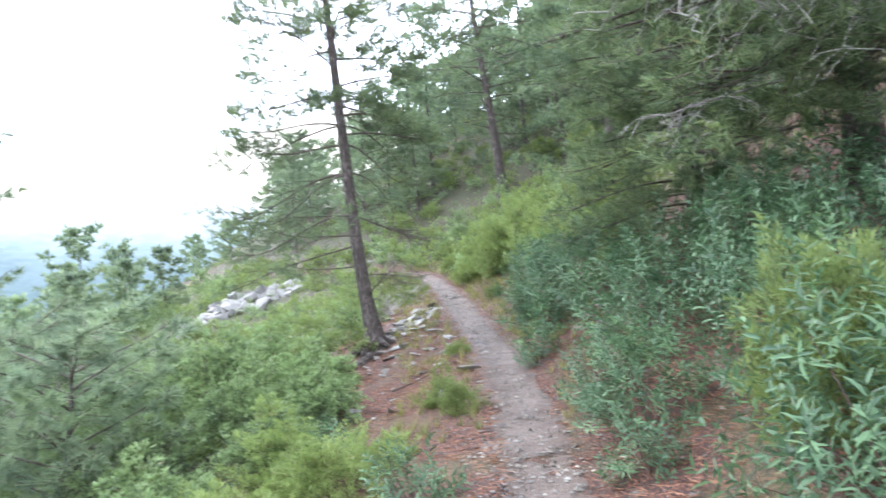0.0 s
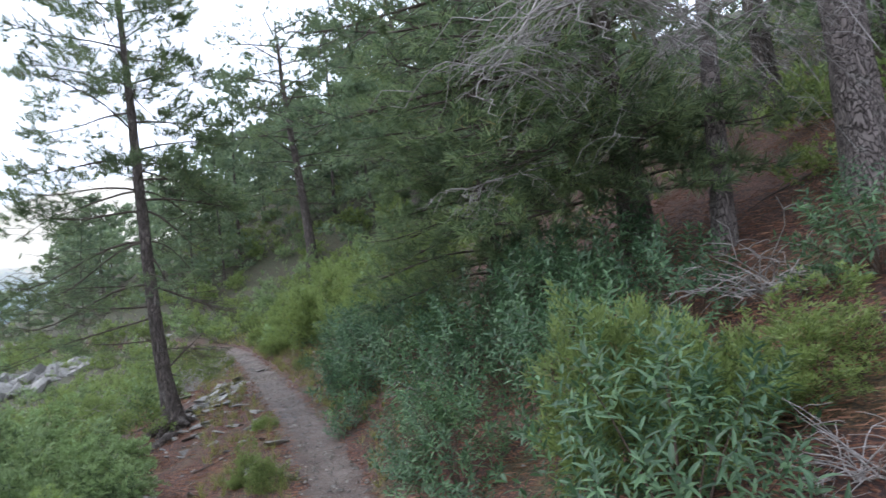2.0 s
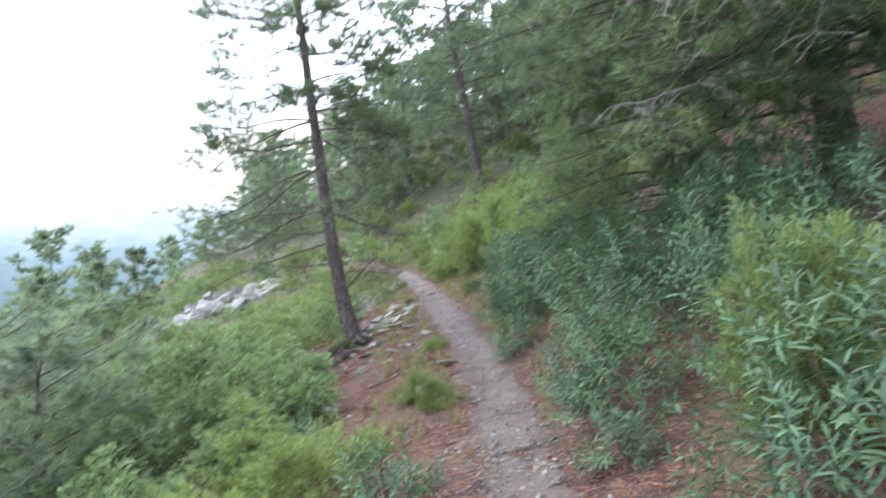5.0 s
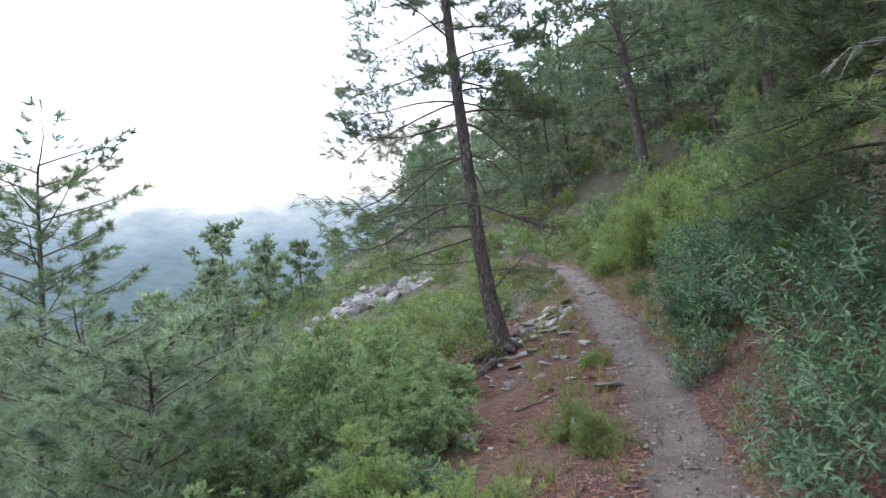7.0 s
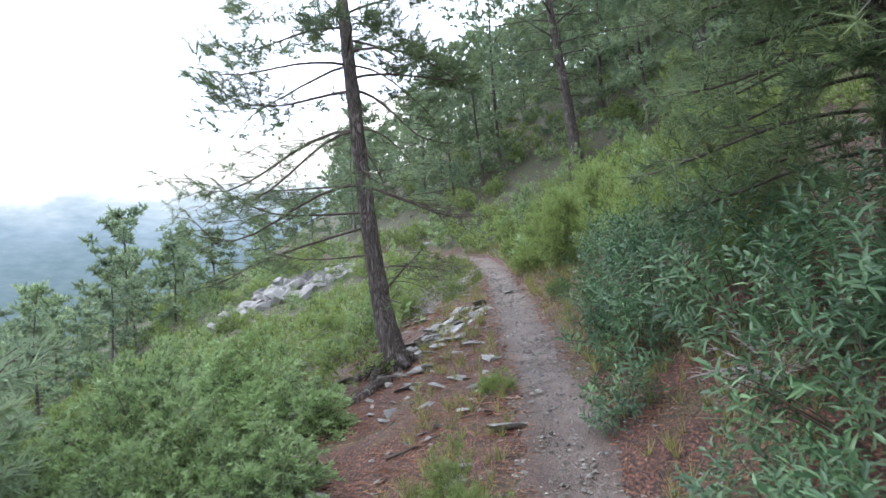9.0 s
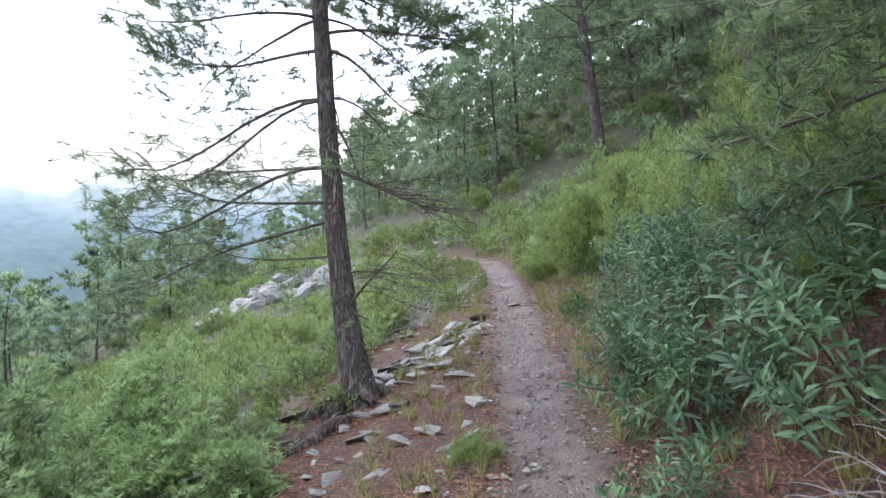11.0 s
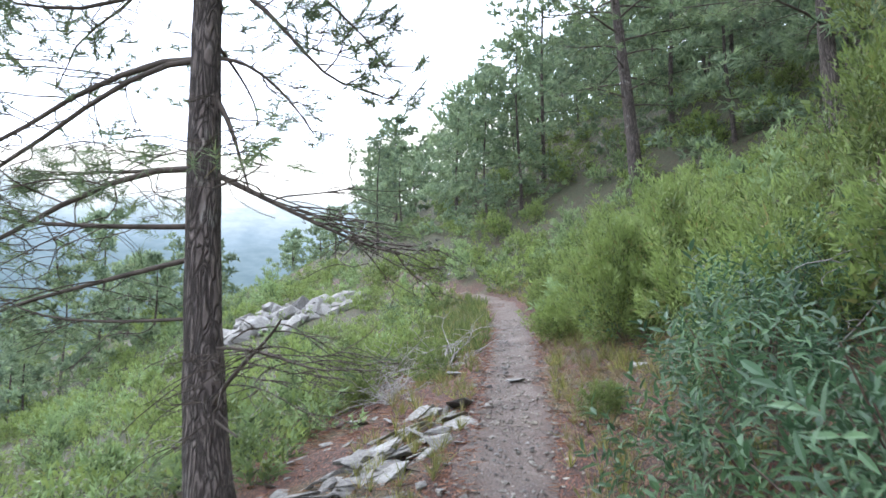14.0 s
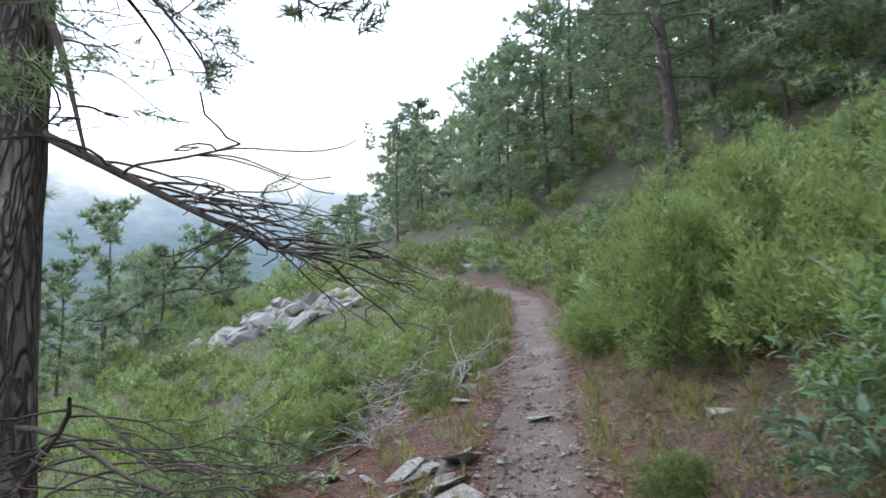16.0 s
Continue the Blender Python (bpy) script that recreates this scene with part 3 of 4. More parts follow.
# ---- the tall pine beside the path ----
def path_pine():
    global rng
    rng = np.random.default_rng(21)
    x, y = -1.13, 11.5
    tree = thing("pine_tree", "tall slender pine with dark furrowed bark beside the path", "tree", "pines", pose(x, y, on_ground(x, y, 0.04)))
    pts = trunk_points(10.2, (-0.066, 0.09), 0.02, 60)
    pts[:, 0] -= 0.16 * (1 - np.exp(-pts[:, 2] / 0.9))
    t = Mesh()
    tube(t, pts, trunk_radii(0.112, 60, 0.75), 18, 0.035)
    for az, ln in ((200, 0.75), (235, 0.5), (20, 0.45), (300, 0.35), (110, 0.4)):
        rp = bend((0.02 * math.cos(radians(az)), 0.02 * math.sin(radians(az)), 0.17), az, ln, -0.25, 0.45 if 150 < az < 250 else 0.05, 0, 7, 0.05)
        tube(t, rp, np.linspace(0.085, 0.025, 7), 8, 0.05)
    part("trunk", t.mesh("trunk", BARK), tree)

    def at(z):
        k = np.searchsorted(pts[:, 2], z)
        return pts[min(k, 59)]

    # height, azimuth, length, rise, droop, lift, radius, twigs, bare share
    low = [(0.86, -30, 0.3, 0.0, 0.5, 0.2, 0.016, 0, 1), (1.36, 186, 1.2, -0.05, 0.0, 0.17, 0.012, 8, 0.6), (0.75, -35, 0.75, 0.75, 0.1, 0.0, 0.016, 12, 0.97), (1.2, -20, 0.9, 0.1, 0.3, 0.1, 0.011, 12, 0.95), (1.7, 176, 2.1, -0.18, 0.08, 0.0, 0.017, 12, 0.65), (1.74, 200, 1.5, -0.05, 0.0, 0.2, 0.018, 12, 0.4),
           (2.2, 190, 2.1, 0.1, 1.2, 1.0, 0.021, 16, 0.35), (2.22, 165, 1.3, 0.1, 0.12, 0.1, 0.017, 12, 0.4), (2.15, 4, 1.15, -0.5, 0.0, 0.05, 0.022, 20, 0.93), (2.3, -65, 0.9, -0.2, 0.4, 0.2, 0.013, 9, 0.5),
           (2.75, -10, 0.34, -0.9, 1.1, 0.0, 0.024, 5, 0.9), (2.88, 184, 2.15, 0.15, 1.28, 0.95, 0.022, 16, 0.35), (2.86, 205, 1.7, -0.12, 1.3, 1.1, 0.02, 15, 0.3), (2.88, 15, 0.65, 0.2, 0.9, 0.0, 0.014, 9, 0.85), (3.0, 100, 1.4, 0.2, 0.4, 0.1, 0.016, 9, 0.4),
           (3.42, 182, 1.75, 0.0, 0.25, 0.4, 0.02, 16, 0.2), (3.44, 4, 1.0, 0.0, 1.6, 0.9, 0.023, 12, 0.6), (3.9, -12, 1.5, 0.1, 0.6, 0.0, 0.018, 18, 0.15), (3.7, 40, 1.2, 0.1, 0.6, 0.0, 0.016, 14, 0.25), (3.8, 215, 1.8, 0.1, 0.5, 0.3, 0.018, 15, 0.15)]
    high = []
    for i in range(40):
        z = 3.5 + 6.4 * (i / 40) ** 0.95
        u = (z - 3.5) / 6.5
        az = (i * 137.5 + rng.uniform(-20, 20)) % 360
        ln = 2.2 * (1 - 0.68 * u) * rng.uniform(0.75, 1.15) * (1.15 if 110 < az < 270 else 0.72)
        high.append((z, az, ln, 0.12 + 0.5 * u, 0.38 * (1 - u), 0.12, 0.02 * (1 - 0.5 * u), 17, 0.03))
    for z, az, ln, rise, droop, lift, r0, tw, bare in low + high:
        w, n = Mesh(), Mesh()
        limb(w, n, at(z), az, ln, rise, droop, lift, r0, tw, (40, 0.115, 0.0042) if z < 3.4 else (38, 0.135, 0.0068), bare if bare > 0.6 else bare * 0.7, 0.2, 0.8 if ln < 1.2 else 0.5, 0.45 if z < 3.4 else 0.2, 4, 0.22 if z < 3.4 else 0.15, 2 if z < 3.5 else 1)
        b = part("limb", w.mesh("limb", TWIG), tree)
        if n.n:
            part("needles", n.mesh("needles", NEEDLE, False), b)
    top = Mesh()
    needles(top, pts[-6:], np.tile([0, 0, 1.0], (6, 1)), 60, 0.14, 0.006, 0.5, 0.2)
    part("crown_tip", top.mesh("crown_tip", NEEDLE, False), tree)


path_pine()


# ---- pines of the bank above the path ----
def bank_pine(name, seed, x, y, h, r0, lean, limbs, label, bark, tuft=(22, 0.16, 0.013), sub=2, needle=None):
    """limbs: height, azimuth, length, rise, droop, radius, twigs, bare share."""
    global rng
    rng = np.random.default_rng(seed)
    tree = thing(name, label, "tree", "pines", pose(x, y, on_ground(x, y, 0.05)))
    pts = trunk_points(h, lean, 0.08, 50)
    t = Mesh()
    tube(t, pts, trunk_radii(r0, 50, 0.3), 20, 0.025)
    part("trunk", t.mesh("trunk", bark), tree)
    for z, az, ln, rise, droop, rad, tw, bare in limbs:
        w, n = Mesh(), Mesh()
        p = pts[min(np.searchsorted(pts[:, 2], z), 49)]
        limb(w, n, p, az, ln, rise, droop, 0.15, rad, tw, tuft, bare, *((0.5, 0.3, 1.0, 4, 0.55) if bare > 0.8 else (0.25, 0.36, 0.3, sub)))
        b = part("dead_limb" if bare > 0.8 else "limb", w.mesh("limb", DEAD if bare > 0.8 else TWIG), tree)
        if n.n:
            part("needles", n.mesh("needles", needle or NEEDLE, False), b)
    return tree


def ring(z0, z1, count, az0, az1, length, rise, droop, rad=0.03, tw=10, bare=0.06, seed=0):
    r = np.random.default_rng(seed)
    return [(z0 + (z1 - z0) * i / count, az0 + (az1 - az0) * ((i * 0.618) % 1), length * r.uniform(0.75, 1.15), rise, droop * r.uniform(0.8, 1.2), rad, tw, bare) for i in range(count)]


bank_pine("pine_tree", 31, 4.38, 4.05, 10.5, 0.17, (0.12, 0.02), ring(4.0, 10, 14, 0, 360, 2.4, 0.2, 0.3, seed=1), "stout pine with pale grey plated bark on the needle-covered bank", BARK_PALE)
bank_pine("pine_tree", 32, 3.85, 5.1, 9.0, 0.092, (0.15, 0.02), ring(3.2, 8.6, 14, 0, 360, 1.9, 0.15, 0.3, seed=2), "slim pine with grey bark above the rockroses", BARK_PALE)
low_pine = bank_pine("pine_tree", 33, 3.98, 6.6, 9.5, 0.17, (0.0, 0.0),
          ring(0.5, 1.5, 14, 205, 285, 2.0, 0.05, 0.4, 0.02, 14, 0.05, 17) + ring(0.9, 2.6, 11, 150, 255, 2.4, -0.05, 0.3, 0.03, 14, 0.05, 3) + ring(2.0, 4.4, 11, 165, 275, 2.9, 0.15, 0.42, 0.034, 16, 0.1, 4) + ring(3.8, 9.2, 14, 0, 360, 2.4, 0.25, 0.3, 0.034, 14, 0.06, 5)
          + ring(1.25, 1.8, 4, 254, 280, 3.4, 0.2, 0.42, 0.015, 16, 0.95, 6) + ring(0.9, 1.7, 2, 205, 235, 2.5, 0.1, 0.35, 0.014, 12, 0.95, 7),
          "large low-limbed pine with drooping boughs and bleached dead twigs", BARK)
bank_pine("pine_tree", 34, 7.0, 7.7, 9.0, 0.15, (0.04, 0.0), ring(3.2, 8.6, 13, 0, 360, 2.2, 0.2, 0.3, seed=8), "leaning dark pine on the upper bank", BARK)
bank_pine("pine_tree", 35, 2.95, 8.3, 6.5, 0.11, (0.02, 0.0), ring(0.3, 3.4, 44, 130, 310, 1.5, 0.12, 0.4, 0.018, 13, 0.04, 9) + ring(3.4, 7.2, 9, 0, 360, 1.5, 0.3, 0.3, seed=10), "bushy young pine with boughs down to the shrubs", BARK, (30, 0.14, 0.008))
bank_pine("pine_tree", 36, 2.6, 28.3, 10.5, 0.2, (-0.06, 0.0), ring(2.4, 4.4, 10, 0, 360, 1.8, 0.15, 0.35, 0.03, 9, 0.6, 11) + ring(4.4, 10.2, 30, 0, 360, 2.6, 0.3, 0.25, 0.035, 12, 0.02, 12), "pine with a bare lower trunk standing above the path", BARK, (20, 0.22, 0.016))
bank_pine("pine_tree", 37, 5.25, 21.0, 9.5, 0.16, (-0.02, 0.0), ring(2.0, 9.2, 34, 0, 360, 2.2, 0.25, 0.3, 0.03, 12, 0.15, 13), "dark-trunked pine among shrubs on the slope", BARK, (20, 0.2, 0.012))



def dead_curtain(tree, x, y, z, count):
    """A bough that reaches out from the low pine, hung with bare bleached twigs."""
    global rng
    rng = np.random.default_rng(38)
    base = np.array(tree.matrix_basis.translation)
    k = np.linspace(0, 1, 12)[:, None]
    tip = np.array([x, y, z]) - base
    arch = np.array([0, 0, 1.5]) * (1 - k) + tip * k + np.array([0, 0, 0.5]) * np.sin(np.pi * k)
    arch[:, :2] += 0.05 * rng.normal(size=(12, 2)) * np.sin(np.pi * k)
    w, n, ends, ways = Mesh(), Mesh(), [], []
    tube(w, arch, np.linspace(0.035, 0.008, 12), 6)
    for i in range(count):
        p = arch[rng.integers(7, 12)] + rng.normal(size=3) * 0.03
        az, ln = rng.uniform(160, 380), rng.uniform(0.35, 0.75)
        q = bend(p, az, ln, rng.uniform(-0.1, 0.6), rng.uniform(0.5, 1.3), rng.uniform(0, 0.35), 9, 0.35)
        tube(w, q, np.linspace(0.0075, 0.0035, 9), 4)
        for j in rng.integers(2, 8, 3):
            sub = bend(q[j], az + rng.uniform(-80, 80), ln * 0.5, rng.uniform(-0.3, 0.5), rng.uniform(0.4, 1.3), 0.2, 6, 0.4)
            tube(w, sub, np.linspace(0.005, 0.0025, 6), 3)
            if rng.random() < 0.16:
                ends.append(sub[-1])
                ways.append(sub[-1] - sub[-2])
    needles(n, np.array(ends), np.array(ways) + np.array([0, 0, 0.01]), 40, 0.15, 0.0035, 0.5, 0.08)
    b = part("dead_limb", w.mesh("dead_limb", DEAD), tree, "bleached bare twigs")
    part("needles", n.mesh("needles", NEEDLE, False), b)


dead_curtain(low_pine, 2.08, 3.5, 3.7, 80)
dead_curtain(low_pine, 1.9, 4.8, 3.85, 26)

# ---- pines of the slope below ----
bank_pine("pine_tree", 41, -9.7, 12.9, 6.5, 0.1, (0.0, 0.0), ring(1.2, 6.5, 40, 0, 360, 1.6, 0.45, 0.1, 0.02, 11, 0.06, 14), "young open-crowned pine below the path", BARK, (26, 0.17, 0.013))
# these two small pines take the haze-paled needles to look brighter
bank_pine("pine_tree", 42, -4.0, 7.4, 2.0, 0.04, (0.06, 0.0), ring(0.2, 1.9, 30, 0, 360, 1.1, 0.5, 0.15, 0.014, 10, 0.03, 15), "small bushy pine below the path", BARK, (24, 0.15, 0.014), 2, NEEDLE_HAZED)
bank_pine("pine_tree", 43, -6.2, 9.6, 2.8, 0.07, (0.0, 0.0), ring(0.2, 2.6, 26, 0, 360, 1.4, 0.5, 0.15, 0.016, 10, 0.04, 16), "small bushy pine lower on the slope", BARK, (24, 0.15, 0.014), 2, NEEDLE_HAZED)

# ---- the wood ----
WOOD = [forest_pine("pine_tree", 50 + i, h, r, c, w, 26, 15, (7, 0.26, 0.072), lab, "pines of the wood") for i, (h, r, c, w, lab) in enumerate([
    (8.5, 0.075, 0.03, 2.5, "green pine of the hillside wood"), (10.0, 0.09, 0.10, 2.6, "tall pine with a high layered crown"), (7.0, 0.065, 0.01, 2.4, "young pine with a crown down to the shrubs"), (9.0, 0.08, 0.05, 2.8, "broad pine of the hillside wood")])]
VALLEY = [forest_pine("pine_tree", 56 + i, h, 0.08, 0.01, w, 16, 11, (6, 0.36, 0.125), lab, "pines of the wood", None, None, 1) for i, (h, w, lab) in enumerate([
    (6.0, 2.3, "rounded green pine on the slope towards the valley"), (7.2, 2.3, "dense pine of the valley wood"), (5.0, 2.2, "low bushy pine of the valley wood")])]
r = np.random.default_rng(5)
places = []
for x0, x1, y0, y1, gap, most in ((-16, 18, 27, 50, 2.1, 48), (5, 24, 2, 28, 2.6, 18), (-48, -10, 27, 80, 2.6, 40), (-30, -9.5, 11, 30, 1.9, 55), (4.6, 15, 24, 40, 1.7, 9), (-1, 24, 42.5, 62, 2.2, 32)):
    limit = len(places) + most
    for i in range(3000):
        x, y = r.uniform(x0, x1), r.uniform(y0, y1)
        d = x - float(path_x(y))
        if abs(d) < 2.2 or -7 < d < 3.5 and y < 33 or -13 < x < -4 and 20 < y < 35 or x > -12 and d < 0 and y < 20 or d > 0 and y < 26 and d < 5.5 or y < 30 and 0.5 < x < 4.5:
            continue
        if len(places) < limit and all((x - a) ** 2 + (y - b) ** 2 > gap**2 for a, b, *_ in places):
            places.append((x, y, r.uniform(0, 360), r.uniform(0.72, 1.05) * (0.72 if -10 < x < -1.5 and y < 46 else 1.0 if d > 4 else (0.55 if x > -18 and y < 30 else 0.75) if x < -9.5 else 0.8), r.uniform(0.85, 1.05)))
places += [(6.6, 9.4, 40, 0.62, 0.9), (7.6, 6.3, 130, 0.6, 0.8), (6.0, 11.6, 220, 0.65, 0.9), (8.6, 4.9, 310, 0.6, 0.8), (9.2, 8.0, 75, 0.8, 0.9), (7.4, 13.4, 10, 0.8, 0.9), (8.0, 2.6, 190, 0.6, 0.8), (-2.2, 33.5, 60, 0.8, 1.0), (-0.2, 35.0, 100, 1.05, 1.0), (-3.8, 36.5, 0, 0.7, 1.0)]
for kinds, below in ((WOOD, False), (VALLEY, True)):
    spread(kinds, [p for p in places if (p[0] < -9.5 or p[1] > 42) == below])

# ---- shrubs ----
SHOOTS = [rockrose_shoot(60 + i) for i in range(5)]
BIG = rockrose(70, 0.62, 1.0, 195, "large rockrose bush with long grey-green leaves beside the path")
MID = rockrose(71, 0.5, 0.85, 125, "rockrose bush with narrow grey-green leaves on the bank")
TUFT = rockrose(72, 0.34, 0.5, 52, "low rockrose bush at the path's edge")
spread([BIG], [(1.45, 2.45, 0, 0.95, 1.0), (1.28, 4.95, 80, 0.85, 0.95), (1.95, 4.1, 200, 0.9, 1.1), (1.5, 9.6, 130, 1.0, 1.05), (1.38, 10.9, 20, 1.0, 0.95), (1.62, 12.1, 260, 0.85, 0.95), (2.5, 5.4, 300, 1.1, 1.05), (1.75, 6.3, 45, 1.0, 1.0)])
spread([MID], [(2.4, 11.0, 0, 1.0, 1.0), (1.2, 5.9, 50, 0.8, 0.9), (3.3, 3.1, 100, 0.9, 0.9), (2.2, 7.2, 170, 1.2, 1.1), (1.85, 8.4, 210, 1.25, 1.1), (3.2, 6.0, 280, 1.2, 1.2), (2.3, 12.5, 320, 0.9, 1.0), (2.9, 4.4, 10, 1.0, 1.0), (1.15, 15.3, 60, 0.9, 1.0), (2.75, 6.5, 140, 1.2, 1.1), (3.0, 7.5, 250, 1.2, 1.1)])
spread([TUFT], [(-0.33, 4.7, 0, 1.0, 1.0), (-1.1, 6.6, 90, 0.9, 1.0), (1.05, 4.2, 150, 0.8, 0.8), (0.98, 8.2, 210, 0.9, 1.0), (2.3, 3.4, 30, 1.1, 1.0), (1.12, 10.1, 60, 1.2, 1.0), (1.25, 9.1, 120, 1.2, 1.0)])

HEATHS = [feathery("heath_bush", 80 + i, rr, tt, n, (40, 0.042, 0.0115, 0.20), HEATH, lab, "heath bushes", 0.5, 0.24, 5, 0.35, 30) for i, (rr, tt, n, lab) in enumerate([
    (0.55, 0.75, 280, "bright yellow-green heath bush"), (0.5, 0.95, 280, "upright green heath bush with fine leaves"), (0.6, 0.55, 270, "low spreading yellow-green heath bush")])]
near = [(1.75, 3.25, 0, 1.05, 1.15), (2.45, 2.75, 40, 0.95, 0.62), (2.2, 3.3, 90, 0.9, 1.1), (0.05, 6.85, 0, 0.42, 1.0), (-0.15, 7.3, 70, 0.4, 1.1), (-0.75, 6.1, 120, 0.7, 0.9), (-0.95, 5.4, 20, 0.9, 0.8), (-1.5, 6.4, 200, 0.9, 0.9), (-1.6, 5.0, 220, 1.0, 0.9),
        (1.2, 14.9, 30, 1.3, 1.2), (0.75, 16.6, 100, 1.2, 1.1), (1.9, 14.2, 150, 1.5, 1.2), (1.9, 16.2, 10, 1.4, 1.2), (0.75, 18.4, 60, 1.1, 1.0), (2.0, 12.7, 200, 1.2, 1.2), (2.8, 11.6, 240, 1.4, 1.2), (2.9, 13.4, 280, 1.5, 1.3), (0.5, 20.3, 320, 1.0, 0.9), (1.5, 18.4, 0, 1.3, 1.1), (2.4, 9.4, 40, 1.1, 1.0),
        (0.1, 9.4, 0, 0.32, 1.0), (0.85, 13.0, 80, 0.4, 0.8), (-0.85, 15.7, 10, 0.5, 0.9), (-0.95, 17.1, 80, 0.6, 0.9), (-1.7, 15.3, 150, 0.8, 0.8), (-2.0, 16.7, 200, 0.8, 0.9), (-2.5, 14.0, 260, 0.8, 0.8), (-2.9, 15.4, 300, 0.9, 0.8)]
spread(HEATHS, near)
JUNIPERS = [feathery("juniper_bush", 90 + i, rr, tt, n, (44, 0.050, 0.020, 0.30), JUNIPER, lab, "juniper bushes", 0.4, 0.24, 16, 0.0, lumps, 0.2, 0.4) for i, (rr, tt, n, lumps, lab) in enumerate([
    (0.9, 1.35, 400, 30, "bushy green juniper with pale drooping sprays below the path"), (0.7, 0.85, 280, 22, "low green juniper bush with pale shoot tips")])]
spread(JUNIPERS, [(-2.6, 10.6, 0, 1.0, 1.0), (-1.85, 9.8, 40, 0.9, 0.9), (-2.95, 9.3, 100, 1.05, 1.15), (-1.45, 8.2, 160, 0.85, 0.9), (-3.8, 10.4, 210, 1.05, 1.1), (-2.15, 8.3, 80, 1.0, 1.15), (-3.7, 8.6, 250, 1.1, 1.05), (-1.7, 6.9, 10, 0.9, 0.9),
                  (-3.0, 7.2, 300, 0.9, 0.85), (-2.4, 5.7, 120, 0.9, 1.0), (-4.5, 12.0, 30, 1.0, 1.0), (-3.4, 11.9, 200, 0.9, 1.0), (-5.2, 9.8, 140, 1.2, 1.1)])

FAR_HEATHS = [feathery("heath_bush", 100 + i, 0.6, tt, 74, (15, 0.080, 0.030, 0.26), mat, lab, "heath bushes", 0.45, 0.22, 2, 0.2, 13) for i, (tt, mat, lab) in enumerate([
    (0.6, HEATH, "yellow-green heath bush of the open slope"), (0.7, HEATH, "green shrub of the open slope"), (0.5, HEATH, "low green heath bush of the open slope"), (0.9, JUNIPER, "upright shrub of the wooded slope")])]
r = np.random.default_rng(6)
places = []
for d0, d1, y0, y1, gap, most, big in ((-11, -1.5, 9, 32, 0.62, 142, 0.9), (0.95, 6.5, 12, 32, 0.8, 62, 1.25), (-20, -8, 12, 50, 1.5, 22, 1.3), (0.5, 2.4, 24.3, 31, 0.8, 9, 1.2), (-2.4, -0.5, 24.3, 31, 0.8, 9, 0.9), (4, 12, 2, 40, 1.6, 20, 1.3), (4.2, 8, 3, 11, 1.0, 10, 1.0), (3, 14, 19, 42, 1.5, 44, 1.6), (-9, 1.5, 31, 44, 1.0, 40, 1.5), (2.2, 6.2, 21, 27.5, 0.8, 14, 1.2)):
    limit = len(places) + most
    for i in range(2500):
        y, d = r.uniform(y0, y1), r.uniform(d0, d1)
        x = float(path_x(y)) + d
        if d < 0 and (d > -1.9 and 9 < y < 13 or d > -1.6 and y < 15.5 or d > -3.4 and y < 10.2) or 0 < d < 1.75 and y < 14.6 or 0 < d < 4.2 and y < 12.3:
            continue
        if ((x + 7.7) / 2.2) ** 2 + ((y - 27.8) / 1.6) ** 2 < 1:
            continue
        if len(places) < limit and all((x - a) ** 2 + (y - b) ** 2 > gap**2 for a, b, *_ in places):
            places.append((x, y, r.uniform(0, 360), r.uniform(0.65, 1.15) * big, r.uniform(0.75, 1.2)))
spread(FAR_HEATHS, places)

# ---- rocks ----
SLABS = [rock_mesh(110 + i, 0.16) for i in range(6)]
BLOCKS = [rock_mesh(120 + i, 0.5, 28) for i in range(6)]


def rock(me, name, x, y, size, turn, tilt, label, group, sink=0.3):
    ob = tagged(new(name, me), label, "rock", group)
    ob.matrix_basis = pose(x, y, on_ground(x, y) + size * 0.12 - size * sink * 0.2, tilt[0], tilt[1], turn) @ Matrix.Scale(size, 4)
    return ob


r = np.random.default_rng(9)
for i in range(110):
    u = r.normal(size=2)
    y = 12.95 + 0.5 * u[1]
    x = min(-0.80 + 0.18 * u[0] + 0.17 * u[1], float(path_x(y)) - 0.45)
    rock(SLABS[i % 6], "slate_slab", x, y, 0.06 + 0.13 * r.random() ** 1.5 + 0.13 * (i % 11 == 0), 50 + r.uniform(-45, 45), (r.uniform(-35, 10), r.uniform(-35, 10)), "pale grey slab in the slate heap beside the path", "slate heap", 0.4 - 1.0 * r.random() * math.exp(-u @ u))
for i in range(230):
    y = r.uniform(7.5, 17.0) if i % 3 else r.uniform(9.5, 13.5)
    x = float(path_x(y)) - r.uniform(0.34, 1.75)
    rock(SLABS[i % 6], "loose_stone", x, y, 0.035 + 0.16 * r.random() ** 2.4, r.uniform(0, 360), (r.uniform(-25, 15), r.uniform(-25, 10)), "loose grey slate stone on the bank", "loose stones")
for i in range(150):
    u, v = r.uniform(-1, 1), r.normal()
    x, y = -7.9 + 1.8 * u + 0.4 * v, 28.7 + 0.9 * u + 0.9 * r.normal()
    rock(BLOCKS[i % 6], "boulder", x, y, 0.16 + 0.46 * r.random() ** 1.6, r.uniform(0, 360), (r.uniform(-55, 45), r.uniform(-55, 45)), "pale weathered boulder of the rocky outcrop", "rocky outcrop", 0.0)
